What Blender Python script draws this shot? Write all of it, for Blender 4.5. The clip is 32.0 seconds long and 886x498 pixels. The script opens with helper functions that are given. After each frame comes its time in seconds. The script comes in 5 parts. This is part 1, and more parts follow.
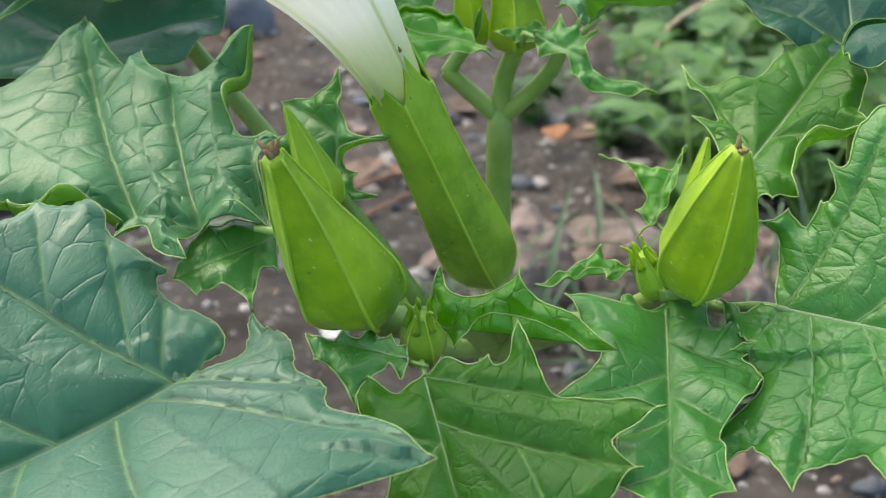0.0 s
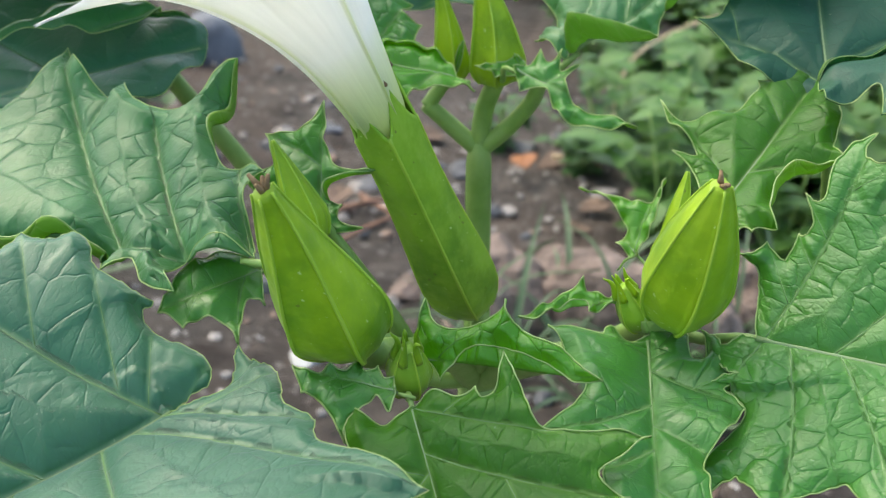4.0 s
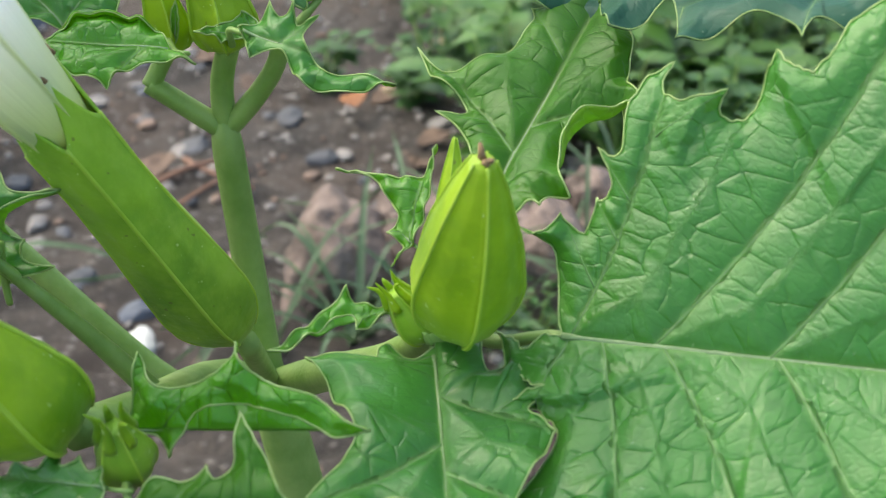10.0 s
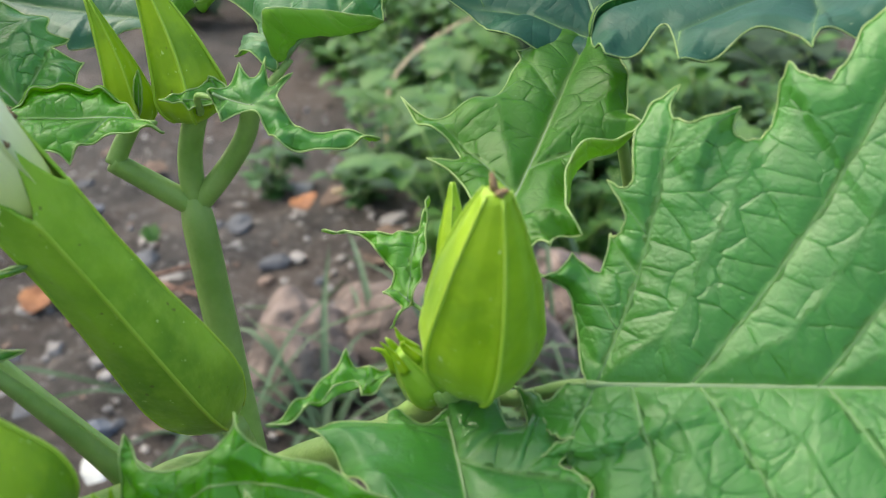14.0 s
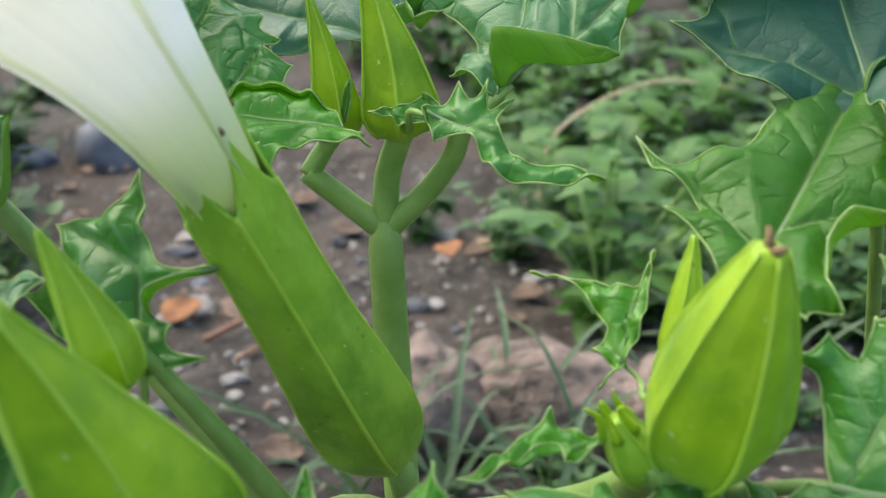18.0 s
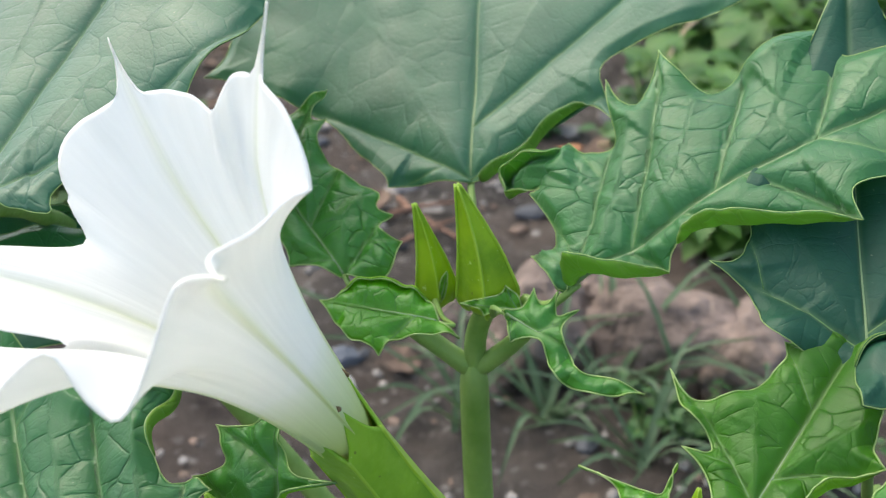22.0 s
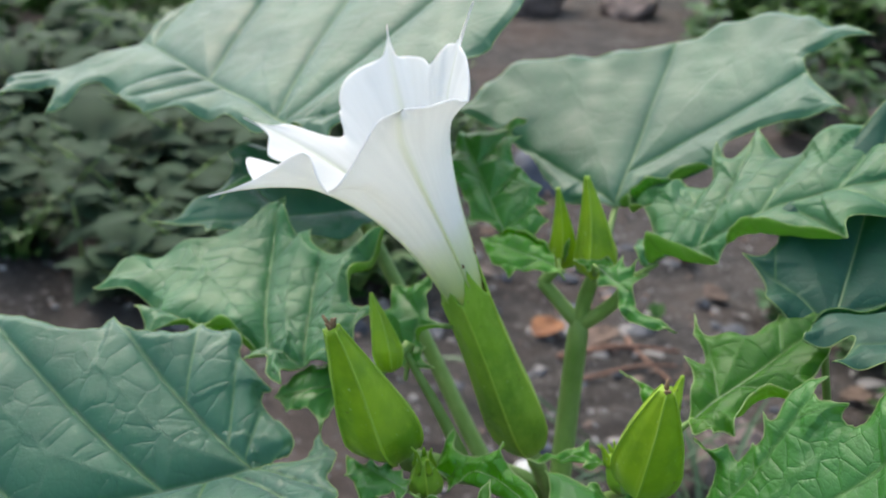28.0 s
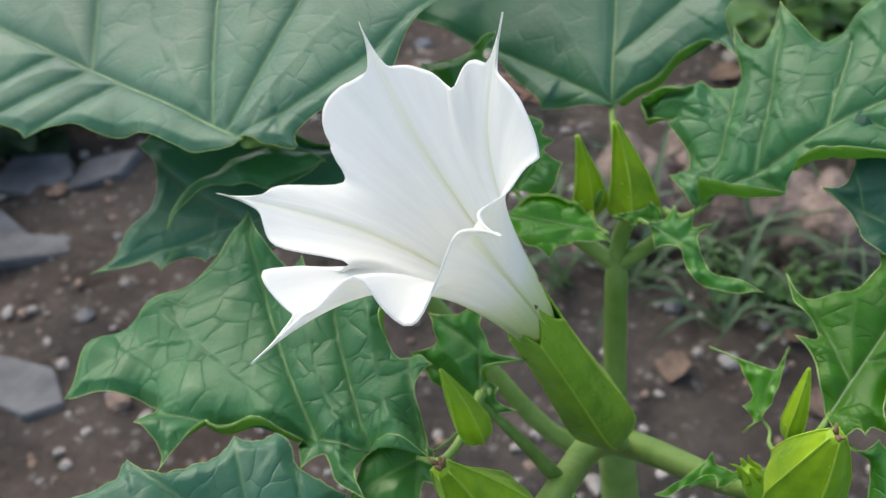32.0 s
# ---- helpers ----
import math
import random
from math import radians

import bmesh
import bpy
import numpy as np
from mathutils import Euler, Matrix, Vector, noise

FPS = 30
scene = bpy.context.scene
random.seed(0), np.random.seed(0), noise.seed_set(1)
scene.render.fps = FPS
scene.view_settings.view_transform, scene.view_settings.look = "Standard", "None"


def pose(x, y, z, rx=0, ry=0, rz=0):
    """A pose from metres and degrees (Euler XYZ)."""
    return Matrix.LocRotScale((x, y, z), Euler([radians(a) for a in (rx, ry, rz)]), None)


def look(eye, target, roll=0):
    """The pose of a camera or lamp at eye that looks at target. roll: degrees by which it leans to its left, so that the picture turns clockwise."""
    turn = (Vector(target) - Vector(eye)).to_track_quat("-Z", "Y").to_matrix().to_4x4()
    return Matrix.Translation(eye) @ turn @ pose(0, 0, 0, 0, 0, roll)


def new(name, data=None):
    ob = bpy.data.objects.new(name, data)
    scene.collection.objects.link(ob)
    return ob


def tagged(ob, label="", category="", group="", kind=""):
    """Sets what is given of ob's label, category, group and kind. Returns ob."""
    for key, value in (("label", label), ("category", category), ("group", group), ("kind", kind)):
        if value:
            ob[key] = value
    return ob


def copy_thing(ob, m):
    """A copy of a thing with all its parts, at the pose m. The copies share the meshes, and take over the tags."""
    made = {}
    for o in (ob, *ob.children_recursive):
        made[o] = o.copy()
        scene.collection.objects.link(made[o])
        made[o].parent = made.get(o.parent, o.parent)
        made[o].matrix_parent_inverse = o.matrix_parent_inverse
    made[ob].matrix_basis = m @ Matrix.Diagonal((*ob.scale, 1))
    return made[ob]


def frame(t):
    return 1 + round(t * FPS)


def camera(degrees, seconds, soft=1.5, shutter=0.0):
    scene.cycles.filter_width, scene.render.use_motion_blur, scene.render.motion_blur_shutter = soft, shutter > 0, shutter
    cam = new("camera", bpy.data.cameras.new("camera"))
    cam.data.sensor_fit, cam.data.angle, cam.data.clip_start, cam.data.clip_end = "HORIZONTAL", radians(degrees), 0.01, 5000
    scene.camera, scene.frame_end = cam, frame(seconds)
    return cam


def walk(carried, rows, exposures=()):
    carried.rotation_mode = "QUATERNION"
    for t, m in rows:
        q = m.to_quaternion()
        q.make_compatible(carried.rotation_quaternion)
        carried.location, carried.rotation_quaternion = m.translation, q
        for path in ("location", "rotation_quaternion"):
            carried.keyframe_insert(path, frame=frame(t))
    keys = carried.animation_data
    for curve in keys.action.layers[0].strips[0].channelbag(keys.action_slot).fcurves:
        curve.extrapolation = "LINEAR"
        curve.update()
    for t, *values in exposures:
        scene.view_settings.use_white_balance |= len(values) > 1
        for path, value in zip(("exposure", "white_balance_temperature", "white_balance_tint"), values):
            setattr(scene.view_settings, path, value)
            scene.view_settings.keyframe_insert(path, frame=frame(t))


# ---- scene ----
# A thorn-apple plant on stony soil, close up. Metres.
from mathutils import geometry

cam = camera(42.55, 32.0, 1.15)
cam.data.dof.use_dof = True
cam.data.dof.focus_distance, cam.data.dof.aperture_fstop = 0.138, 44.0
PATH = [
    (0, pose(0.0369, -0.1716, 0.2786, 58.94, 0.52, 14.95)),
    (0.5, pose(0.0365, -0.1713, 0.2783, 59.33, -0.45, 12.89)),
    (1, pose(0.0376, -0.1719, 0.2796, 59.17, -0.48, 12.82)),
    (1.5, pose(0.0379, -0.1734, 0.2806, 59.48, -0.23, 12.65)),
    (2, pose(0.0353, -0.1754, 0.2805, 59.41, -0.28, 12.93)),
    (2.5, pose(0.0365, -0.1757, 0.2800, 59.68, -0.40, 12.98)),
    (3, pose(0.0369, -0.1748, 0.2798, 59.63, -0.45, 13.00)),
    (3.5, pose(0.0353, -0.1732, 0.2796, 60.48, -0.36, 13.33)),
    (5.5, pose(0.0340, -0.1729, 0.2828, 59.32, -0.43, 13.42)),
    (6, pose(0.0348, -0.1744, 0.2836, 59.44, -0.49, 13.22)),
    (6.5, pose(0.0356, -0.1718, 0.2831, 59.42, -0.60, 13.46)),
    (7, pose(0.0337, -0.1645, 0.2844, 58.69, -0.66, 13.06)),
    (7.5, pose(0.0343, -0.1636, 0.2892, 56.67, 1.72, 11.20)),
    (8, pose(0.0336, -0.1632, 0.2919, 55.25, 2.68, 10.82)),
    (8.5, pose(0.0324, -0.1630, 0.2891, 55.50, 2.78, 10.25)),
    (9, pose(0.0347, -0.1529, 0.2759, 57.09, 2.37, 8.78)),
    (9.5, pose(0.0356, -0.1441, 0.2693, 56.14, 2.12, 5.71)),
    (10, pose(0.0436, -0.1398, 0.2711, 56.46, 3.30, 3.53)),
    (10.5, pose(0.0492, -0.1349, 0.2727, 56.83, 4.59, 2.65)),
    (11, pose(0.0499, -0.1340, 0.2741, 57.38, 5.40, 1.96)),
    (11.5, pose(0.0515, -0.1353, 0.2775, 57.04, 6.05, 2.17)),
    (12, pose(0.0480, -0.1378, 0.2767, 57.40, 5.46, 1.56)),
    (12.5, pose(0.0449, -0.1388, 0.2712, 58.97, 5.35, 0.74)),
    (13, pose(0.0432, -0.1380, 0.2674, 61.55, 5.08, -0.20)),
    (13.5, pose(0.0402, -0.1367, 0.2653, 61.26, 5.35, -0.62)),
    (15.5, pose(0.0327, -0.1331, 0.2547, 63.02, 5.57, -1.52)),
    (16, pose(0.0335, -0.1351, 0.2546, 63.45, 5.11, -2.24)),
    (16.5, pose(0.0317, -0.1361, 0.2533, 63.39, 5.05, -2.00)),
    (17, pose(0.0267, -0.1368, 0.2533, 62.88, 4.00, 0.54)),
    (17.5, pose(0.0255, -0.1326, 0.2545, 63.48, 2.42, 4.44)),
    (18, pose(0.0275, -0.1259, 0.2561, 64.92, 1.70, 8.30)),
    (18.5, pose(0.0322, -0.1218, 0.2617, 65.94, 1.54, 10.35)),
    (19, pose(0.0372, -0.1173, 0.2630, 67.43, 0.76, 11.63)),
    (19.5, pose(0.0386, -0.1142, 0.2666, 67.19, 0.05, 14.27)),
    (20, pose(0.0413, -0.1138, 0.2692, 66.37, 0.46, 16.85)),
    (20.5, pose(0.0403, -0.1141, 0.2685, 65.82, 0.32, 17.71)),
    (21, pose(0.0326, -0.1127, 0.2657, 65.34, -0.42, 16.90)),
    (21.5, pose(0.0288, -0.1179, 0.2801, 61.19, 2.63, 16.15)),
    (21.9, pose(0.0319, -0.1251, 0.3071, 57.43, 2.27, 14.64)),
    (22, pose(0.0354, -0.1281, 0.3092, 56.35, 2.73, 15.12)),
    (22.5, pose(0.0354, -0.1446, 0.3287, 53.40, 2.78, 14.32)),
    (23, pose(0.0392, -0.1462, 0.3276, 49.65, 2.82, 13.70)),
    (23.5, pose(0.0323, -0.1498, 0.3414, 49.00, 4.31, 13.91)),
    (24, pose(0.0385, -0.1544, 0.3216, 51.45, 3.86, 17.80)),
    (24.5, pose(0.0508, -0.1442, 0.3085, 55.67, 4.14, 21.45)),
    (25, pose(0.0606, -0.1389, 0.3071, 58.93, 4.21, 22.49)),
    (25.4, pose(0.0652, -0.1528, 0.3070, 61.25, 4.44, 25.95)),
    (27.5, pose(0.0949, -0.1954, 0.3103, 67.15, -2.43, 33.18)),
    (28, pose(0.0893, -0.1946, 0.3087, 66.06, -2.45, 33.56)),
    (28.5, pose(0.0894, -0.1943, 0.3086, 64.68, -1.67, 33.48)),
    (29, pose(0.0890, -0.1945, 0.3093, 64.07, -1.15, 32.87)),
    (29.5, pose(0.0837, -0.1933, 0.3142, 63.24, -1.16, 32.23)),
    (30, pose(0.0761, -0.1888, 0.3174, 61.71, -1.23, 31.49)),
    (30.5, pose(0.0736, -0.1833, 0.3252, 59.69, -0.04, 30.06)),
    (31, pose(0.0632, -0.1768, 0.3298, 55.32, 1.85, 26.96)),
    (31.5, pose(0.0454, -0.1663, 0.3407, 51.90, 3.40, 23.06)),
    (32, pose(0.0278, -0.1558, 0.3421, 48.79, 4.51, 17.68)),
]

walk(cam, PATH, [(0.0, 1.5, 7050, 4), (20.6, 1.5, 7000, 4), (22.0, 1.26, 6900, 5), (23.0, 1.16, 6900, 5), (24.0, 1.05, 6950, 6), (28.0, 1.1, 6650, 6), (30.5, 1.06, 6800, 6), (32.0, 0.93, 6800, 6)])

# ---------------------------------------------------------------- sky and sun
world = bpy.data.worlds.new("sky")
scene.world = world
world.use_nodes = True
wn = world.node_tree.nodes
sky = wn.new("ShaderNodeTexSky")
sky.sky_type = "NISHITA"
sky.sun_disc = False
sky.dust_density, sky.air_density, sky.ozone_density = 3.0, 1.0, 1.0
sky.sun_elevation, sky.sun_rotation = radians(50), radians(-60)
world.node_tree.links.new(sky.outputs[0], wn["Background"].inputs[0])
wn["Background"].inputs[1].default_value = 0.15
sun = new("sun", bpy.data.lights.new("sun", "SUN"))
sun.data.energy, sun.data.angle, sun.data.color = 1.0, radians(70), (1.0, 0.96, 0.9)
sun.matrix_world = look((-0.5, 0.2, 1.3), (0, 0, 0))


# ---------------------------------------------------------------- materials
class Nodes:
    """A material under construction."""

    def __init__(self, name):
        self.mat = bpy.data.materials.new(name)
        self.mat.use_nodes = True
        self.tree = self.mat.node_tree
        self.bsdf = self.tree.nodes["Principled BSDF"]
        self.out = self.tree.nodes["Material Output"]

    def add(self, kind, **values):
        node = self.tree.nodes.new("ShaderNode" + kind)
        for key, value in values.items():
            setattr(node, key, value)
        return node

    def link(self, a, b):
        self.tree.links.new(a, b)

    def noise(self, co, scale, detail=4.0, rough=0.55):
        n = self.add("TexNoise")
        n.inputs["Scale"].default_value, n.inputs["Detail"].default_value, n.inputs["Roughness"].default_value = scale, detail, rough
        self.link(co, n.inputs["Vector"])
        return n.outputs["Fac"]

    def ramp(self, fac, *stops):
        r = self.add("ValToRGB")
        e = r.color_ramp.elements
        for i, (at, c) in enumerate(stops):
            el = e[i] if i < 2 else e.new(at)
            el.position, el.color = at, (*c, 1)
        self.link(fac, r.inputs[0])
        return r.outputs[0]

    def mix(self, a, b, fac, mode="MIX"):
        m = self.add("MixRGB", blend_type=mode)
        for i, v in ((0, fac), (1, a), (2, b)):
            if hasattr(v, "is_linked"):
                self.link(v, m.inputs[i])
            else:
                m.inputs[i].default_value = v if i == 0 else (*v, 1)
        return m.outputs[0]

    def bump(self, height, strength, distance, normal=None):
        b = self.add("Bump")
        b.inputs["Strength"].default_value, b.inputs["Distance"].default_value = strength, distance
        self.link(height, b.inputs["Height"])
        if normal is not None:
            self.link(normal, b.inputs["Normal"])
        return b.outputs[0]

    def coords(self, attribute=""):
        if attribute:
            return self.add("Attribute", attribute_name=attribute).outputs["Vector"]
        return self.add("TexCoord").outputs["Object"]


def maths(n, op, a, b):
    m = n.add("Math", operation=op)
    for i, v in ((0, a), (1, b)):
        if hasattr(v, "is_linked"):
            n.link(v, m.inputs[i])
        else:
            m.inputs[i].default_value = v
    return m.outputs[0]


def leaf_material(name, dark, light, glow, rough, vein_col, through_part, puff, sheen, gloss=0.42, back=False, mesh=250):
    """Leaf skin: two greens, a net of sunken fine veins that follows the sheet's own relief, short pale hairs, light passing through."""
    n = Nodes(name)
    co = n.coords("leafco")
    net = n.add("SeparateXYZ")
    n.link(n.coords("leafnet"), net.inputs[0])
    deep, ribbed, young = net.outputs["X"], net.outputs["Y"], net.outputs["Z"]
    cell = n.coords("cellco")
    warp = n.add("TexNoise")
    warp.inputs["Scale"].default_value = 320
    n.link(cell, warp.inputs["Vector"])
    shift = n.add("VectorMath", operation="MULTIPLY_ADD")
    n.link(warp.outputs["Color"], shift.inputs[0])
    shift.inputs[1].default_value = (0.0009, 0.0009, 0)
    n.link(cell, shift.inputs[2])
    nets = []
    for scale, where in ((mesh, shift.outputs[0]), (760, shift.outputs[0]), (1800, co)):
        v = n.add("TexVoronoi", feature="DISTANCE_TO_EDGE")
        v.inputs["Scale"].default_value = scale
        n.link(where, v.inputs["Vector"])
        nets.append(v.outputs["Distance"])
    facet = n.add("TexVoronoi")
    facet.inputs["Scale"].default_value = mesh
    n.link(shift.outputs[0], facet.inputs["Vector"])
    quilt = n.ramp(nets[0], (0.0, (1, 1, 1)), (0.035, (0.5, 0.5, 0.5)), (0.12, (0.2, 0.2, 0.2)), (0.5, (0, 0, 0)))
    groove = maths(n, "MULTIPLY", n.ramp(nets[0], (0.006, (1, 1, 1)), (0.028, (0, 0, 0))), deep)
    cells = n.ramp(nets[1], (0.0, (0, 0, 0)), (0.16, (1, 1, 1)))
    pores = n.ramp(nets[2], (0.0, (0, 0, 0)), (0.3, (1, 1, 1)))
    patch = n.ramp(n.noise(co, 38, 5), (0.34, (0, 0, 0)), (0.68, (1, 1, 1)))
    body = n.mix(dark, light, patch)
    body = n.mix(body, tuple(c * 0.74 for c in dark), maths(n, "MULTIPLY", n.ramp(n.noise(co, 300, 4), (0.45, (0, 0, 0)), (0.72, (1, 1, 1))), 0.4))
    body = n.mix(tuple(c * 0.8 for c in dark), body, n.ramp(nets[1], (0.0, (0.72, 0.72, 0.72)), (0.1, (1, 1, 1))))
    body = n.mix(body, tuple(c * 1.25 for c in light), maths(n, "MULTIPLY", facet.outputs["Color"], 0.22))
    tint = vein_col if back else tuple(0.45 * v + 0.55 * c for v, c in zip(vein_col, light))
    body = n.mix(body, tint if back else tuple(c * 0.62 for c in dark), maths(n, "MULTIPLY", groove, 0.6 if back else 0.32))
    body = n.mix(body, tint, maths(n, "MULTIPLY", n.ramp(ribbed, (0.5, (0, 0, 0)), (1.0, (1, 1, 1))), 0.5))
    body = n.mix(body, tuple(min(1.0, c * k) for c, k in zip(light, (1.9, 1.45, 1.0))), maths(n, "MULTIPLY", young, 0.55))
    speck = n.ramp(n.noise(co, 1300, 2), (0.715, (0, 0, 0)), (0.76, (1, 1, 1)))
    body = n.mix(body, (0.34, 0.46, 0.26), maths(n, "MULTIPLY", speck, 0.55))
    n.link(body, n.bsdf.inputs["Base Color"])
    n.link(n.ramp(n.noise(co, 160, 4), (0.3, (rough - 0.1,) * 3), (0.75, (rough + 0.1,) * 3)), n.bsdf.inputs["Roughness"])
    n.bsdf.inputs["Specular IOR Level"].default_value = gloss
    n.bsdf.inputs["Sheen Weight"].default_value = sheen
    n.bsdf.inputs["Sheen Roughness"].default_value = 0.45
    small = n.bump(maths(n, "SUBTRACT", 1.0, maths(n, "MULTIPLY", quilt, deep)), 0.8, 0.00046)
    small = n.bump(cells, 0.15 + 0.45 * puff, 0.00010, small)
    small = n.bump(pores, 0.25, 0.00004, small)
    n.link(n.bump(n.noise(co, 2500, 3), 0.25, 0.00008, small), n.bsdf.inputs["Normal"])
    glowing = n.add("BsdfTranslucent")
    n.link(n.mix(glow, vein_col, maths(n, "MULTIPLY", groove, 0.25)), glowing.inputs["Color"])
    both = n.add("MixShader")
    both.inputs[0].default_value = through_part
    n.link(n.bsdf.outputs[0], both.inputs[1])
    n.link(glowing.outputs[0], both.inputs[2])
    n.link(both.outputs[0], n.out.inputs["Surface"])
    return n.mat


def plain(name, a, b, rough, scale, bump=0.2, depth=0.0003, metal=0.0, detail=5.0):
    """Two-tone grainy surface, scale in cycles per metre."""
    n = Nodes(name)
    co = n.coords()
    n.link(n.mix(a, b, n.ramp(n.noise(co, scale, detail), (0.3, (0, 0, 0)), (0.7, (1, 1, 1)))), n.bsdf.inputs["Base Color"])
    n.bsdf.inputs["Roughness"].default_value = rough
    n.bsdf.inputs["Metallic"].default_value = metal
    fine = n.bump(n.noise(co, scale * 8, 4), bump, depth)
    n.link(n.bump(n.noise(co, scale * 1.7, 3), bump, depth * 4, fine), n.bsdf.inputs["Normal"])
    return n.mat


def flesh(name, a, b, glow, part_through, rough, scale):
    """Smooth living tissue that lets some light through."""
    n = Nodes(name)
    co = n.coords()
    n.link(n.mix(a, b, n.ramp(n.noise(co, scale, 4), (0.3, (0, 0, 0)), (0.7, (1, 1, 1)))), n.bsdf.inputs["Base Color"])
    n.bsdf.inputs["Roughness"].default_value = rough
    n.link(n.bump(n.noise(co, 1800, 3), 0.15, 0.0001, n.bump(n.noise(co, scale * 3, 2), 0.2, 0.0004)), n.bsdf.inputs["Normal"])
    glowing = n.add("BsdfTranslucent")
    glowing.inputs["Color"].default_value = (*glow, 1)
    both = n.add("MixShader")
    both.inputs[0].default_value = part_through
    n.link(n.bsdf.outputs[0], both.inputs[1])
    n.link(glowing.outputs[0], both.inputs[2])
    n.link(both.outputs[0], n.out.inputs["Surface"])
    return n.mat


def sepal_skin(name, deep, fresh, pale, glow, part_through):
    """Waxy calyx skin: broad patches of two greens, pale flecks, few brown specks, uneven surface."""
    n = Nodes(name)
    co = n.coords()
    body = n.mix(deep, fresh, n.ramp(n.noise(co, 105, 4, 0.6), (0.32, (0, 0, 0)), (0.60, (1, 1, 1))))
    body = n.mix(body, pale, maths(n, "MULTIPLY", n.ramp(n.noise(co, 420, 5, 0.65), (0.5, (0, 0, 0)), (0.72, (1, 1, 1))), 0.5))
    body = n.mix(body, (0.10, 0.06, 0.02), maths(n, "MULTIPLY", n.ramp(n.noise(co, 760, 1), (0.76, (0, 0, 0)), (0.79, (1, 1, 1))), 0.6))
    body = n.mix(body, (0.62, 0.74, 0.30), maths(n, "MULTIPLY", n.ramp(n.noise(co, 1150, 2), (0.70, (0, 0, 0)), (0.735, (1, 1, 1))), 0.7))
    n.link(body, n.bsdf.inputs["Base Color"])
    n.link(n.ramp(n.noise(co, 260, 4), (0.3, (0.38,) * 3), (0.7, (0.58,) * 3)), n.bsdf.inputs["Roughness"])
    n.bsdf.inputs["Sheen Weight"].default_value = 0.08
    broad = n.bump(n.noise(co, 170, 3), 0.35, 0.0012)
    n.link(n.bump(n.noise(co, 2200, 3), 0.25, 0.0001, n.bump(n.noise(co, 620, 3), 0.3, 0.0003, broad)), n.bsdf.inputs["Normal"])
    glowing = n.add("BsdfTranslucent")
    glowing.inputs["Color"].default_value = (*glow, 1)
    both = n.add("MixShader")
    both.inputs[0].default_value = part_through
    n.link(n.bsdf.outputs[0], both.inputs[1])
    n.link(glowing.outputs[0], both.inputs[2])
    n.link(both.outputs[0], n.out.inputs["Surface"])
    return n.mat


def petal_skin():
    """White petal, yellow-green towards the foot of the tube, with fine lengthwise veins."""
    n = Nodes("petal_white")
    at = n.add("Attribute", attribute_name="petalco").outputs["Vector"]
    apart = n.add("SeparateXYZ")
    n.link(at, apart.inputs[0])
    co = n.coords()
    streak = n.add("VectorMath", operation="MULTIPLY")
    n.link(at, streak.inputs[0])
    streak.inputs[1].default_value = (3.0, 40.0, 0)
    white = n.mix((0.93, 0.93, 0.915), (0.88, 0.885, 0.87), n.ramp(n.noise(streak.outputs[0], 1.0, 4), (0.35, (0, 0, 0)), (0.7, (1, 1, 1))))
    ribbed = n.mix(white, (0.66, 0.72, 0.34), maths(n, "MULTIPLY", apart.outputs["Z"], n.ramp(apart.outputs["X"], (0.3, (0.75, 0.75, 0.75)), (0.95, (0.12, 0.12, 0.12)))))
    tint = n.mix(ribbed, (0.66, 0.75, 0.28), n.ramp(apart.outputs["X"], (0.16, (0.95, 0.95, 0.95)), (0.26, (0.6, 0.6, 0.6)), (0.46, (0, 0, 0))))
    n.link(tint, n.bsdf.inputs["Base Color"])
    n.bsdf.inputs["Roughness"].default_value = 0.45
    n.bsdf.inputs["Sheen Weight"].default_value = 0.1
    n.link(n.bump(n.noise(co, 1500, 3), 0.12, 0.0001, n.bump(n.noise(streak.outputs[0], 1.0, 3), 0.3, 0.0005)), n.bsdf.inputs["Normal"])
    glowing = n.add("BsdfTranslucent")
    n.link(tint, glowing.inputs["Color"])
    both = n.add("MixShader")
    both.inputs[0].default_value = 0.45
    n.link(n.bsdf.outputs[0], both.inputs[1])
    n.link(glowing.outputs[0], both.inputs[2])
    n.link(both.outputs[0], n.out.inputs["Surface"])
    return n.mat


LEAF_TONES = []
for k in range(4):
    f = k / 3
    mixed = lambda p, q: tuple(x + (y - x) * f for x, y in zip(p, q))
    LEAF_TONES.append((
        leaf_material("leaf_skin_%s" % "abcd"[k], mixed((0.018, 0.100, 0.056), (0.030, 0.150, 0.006)), mixed((0.032, 0.146, 0.076), (0.054, 0.232, 0.010)),
                      mixed((0.14, 0.42, 0.08), (0.32, 0.70, 0.04)), 0.45 - 0.12 * f, (0.24, 0.38, 0.12), 0.24 + 0.08 * f, 0.16 + 0.3 * f, (0.34, 0.16, 0.03, 0.0)[k], (0.62, 0.52, 0.55, 0.6)[k], False, 165 + 105 * f),
        leaf_material("leaf_back_%s" % "abcd"[k], mixed((0.13, 0.28, 0.05), (0.15, 0.33, 0.022)), mixed((0.17, 0.34, 0.07), (0.20, 0.41, 0.028)),
                      mixed((0.42, 0.72, 0.16), (0.55, 0.88, 0.10)), 0.6, (0.42, 0.56, 0.16), 0.5, 0.35, 0.05, 0.42, True)))
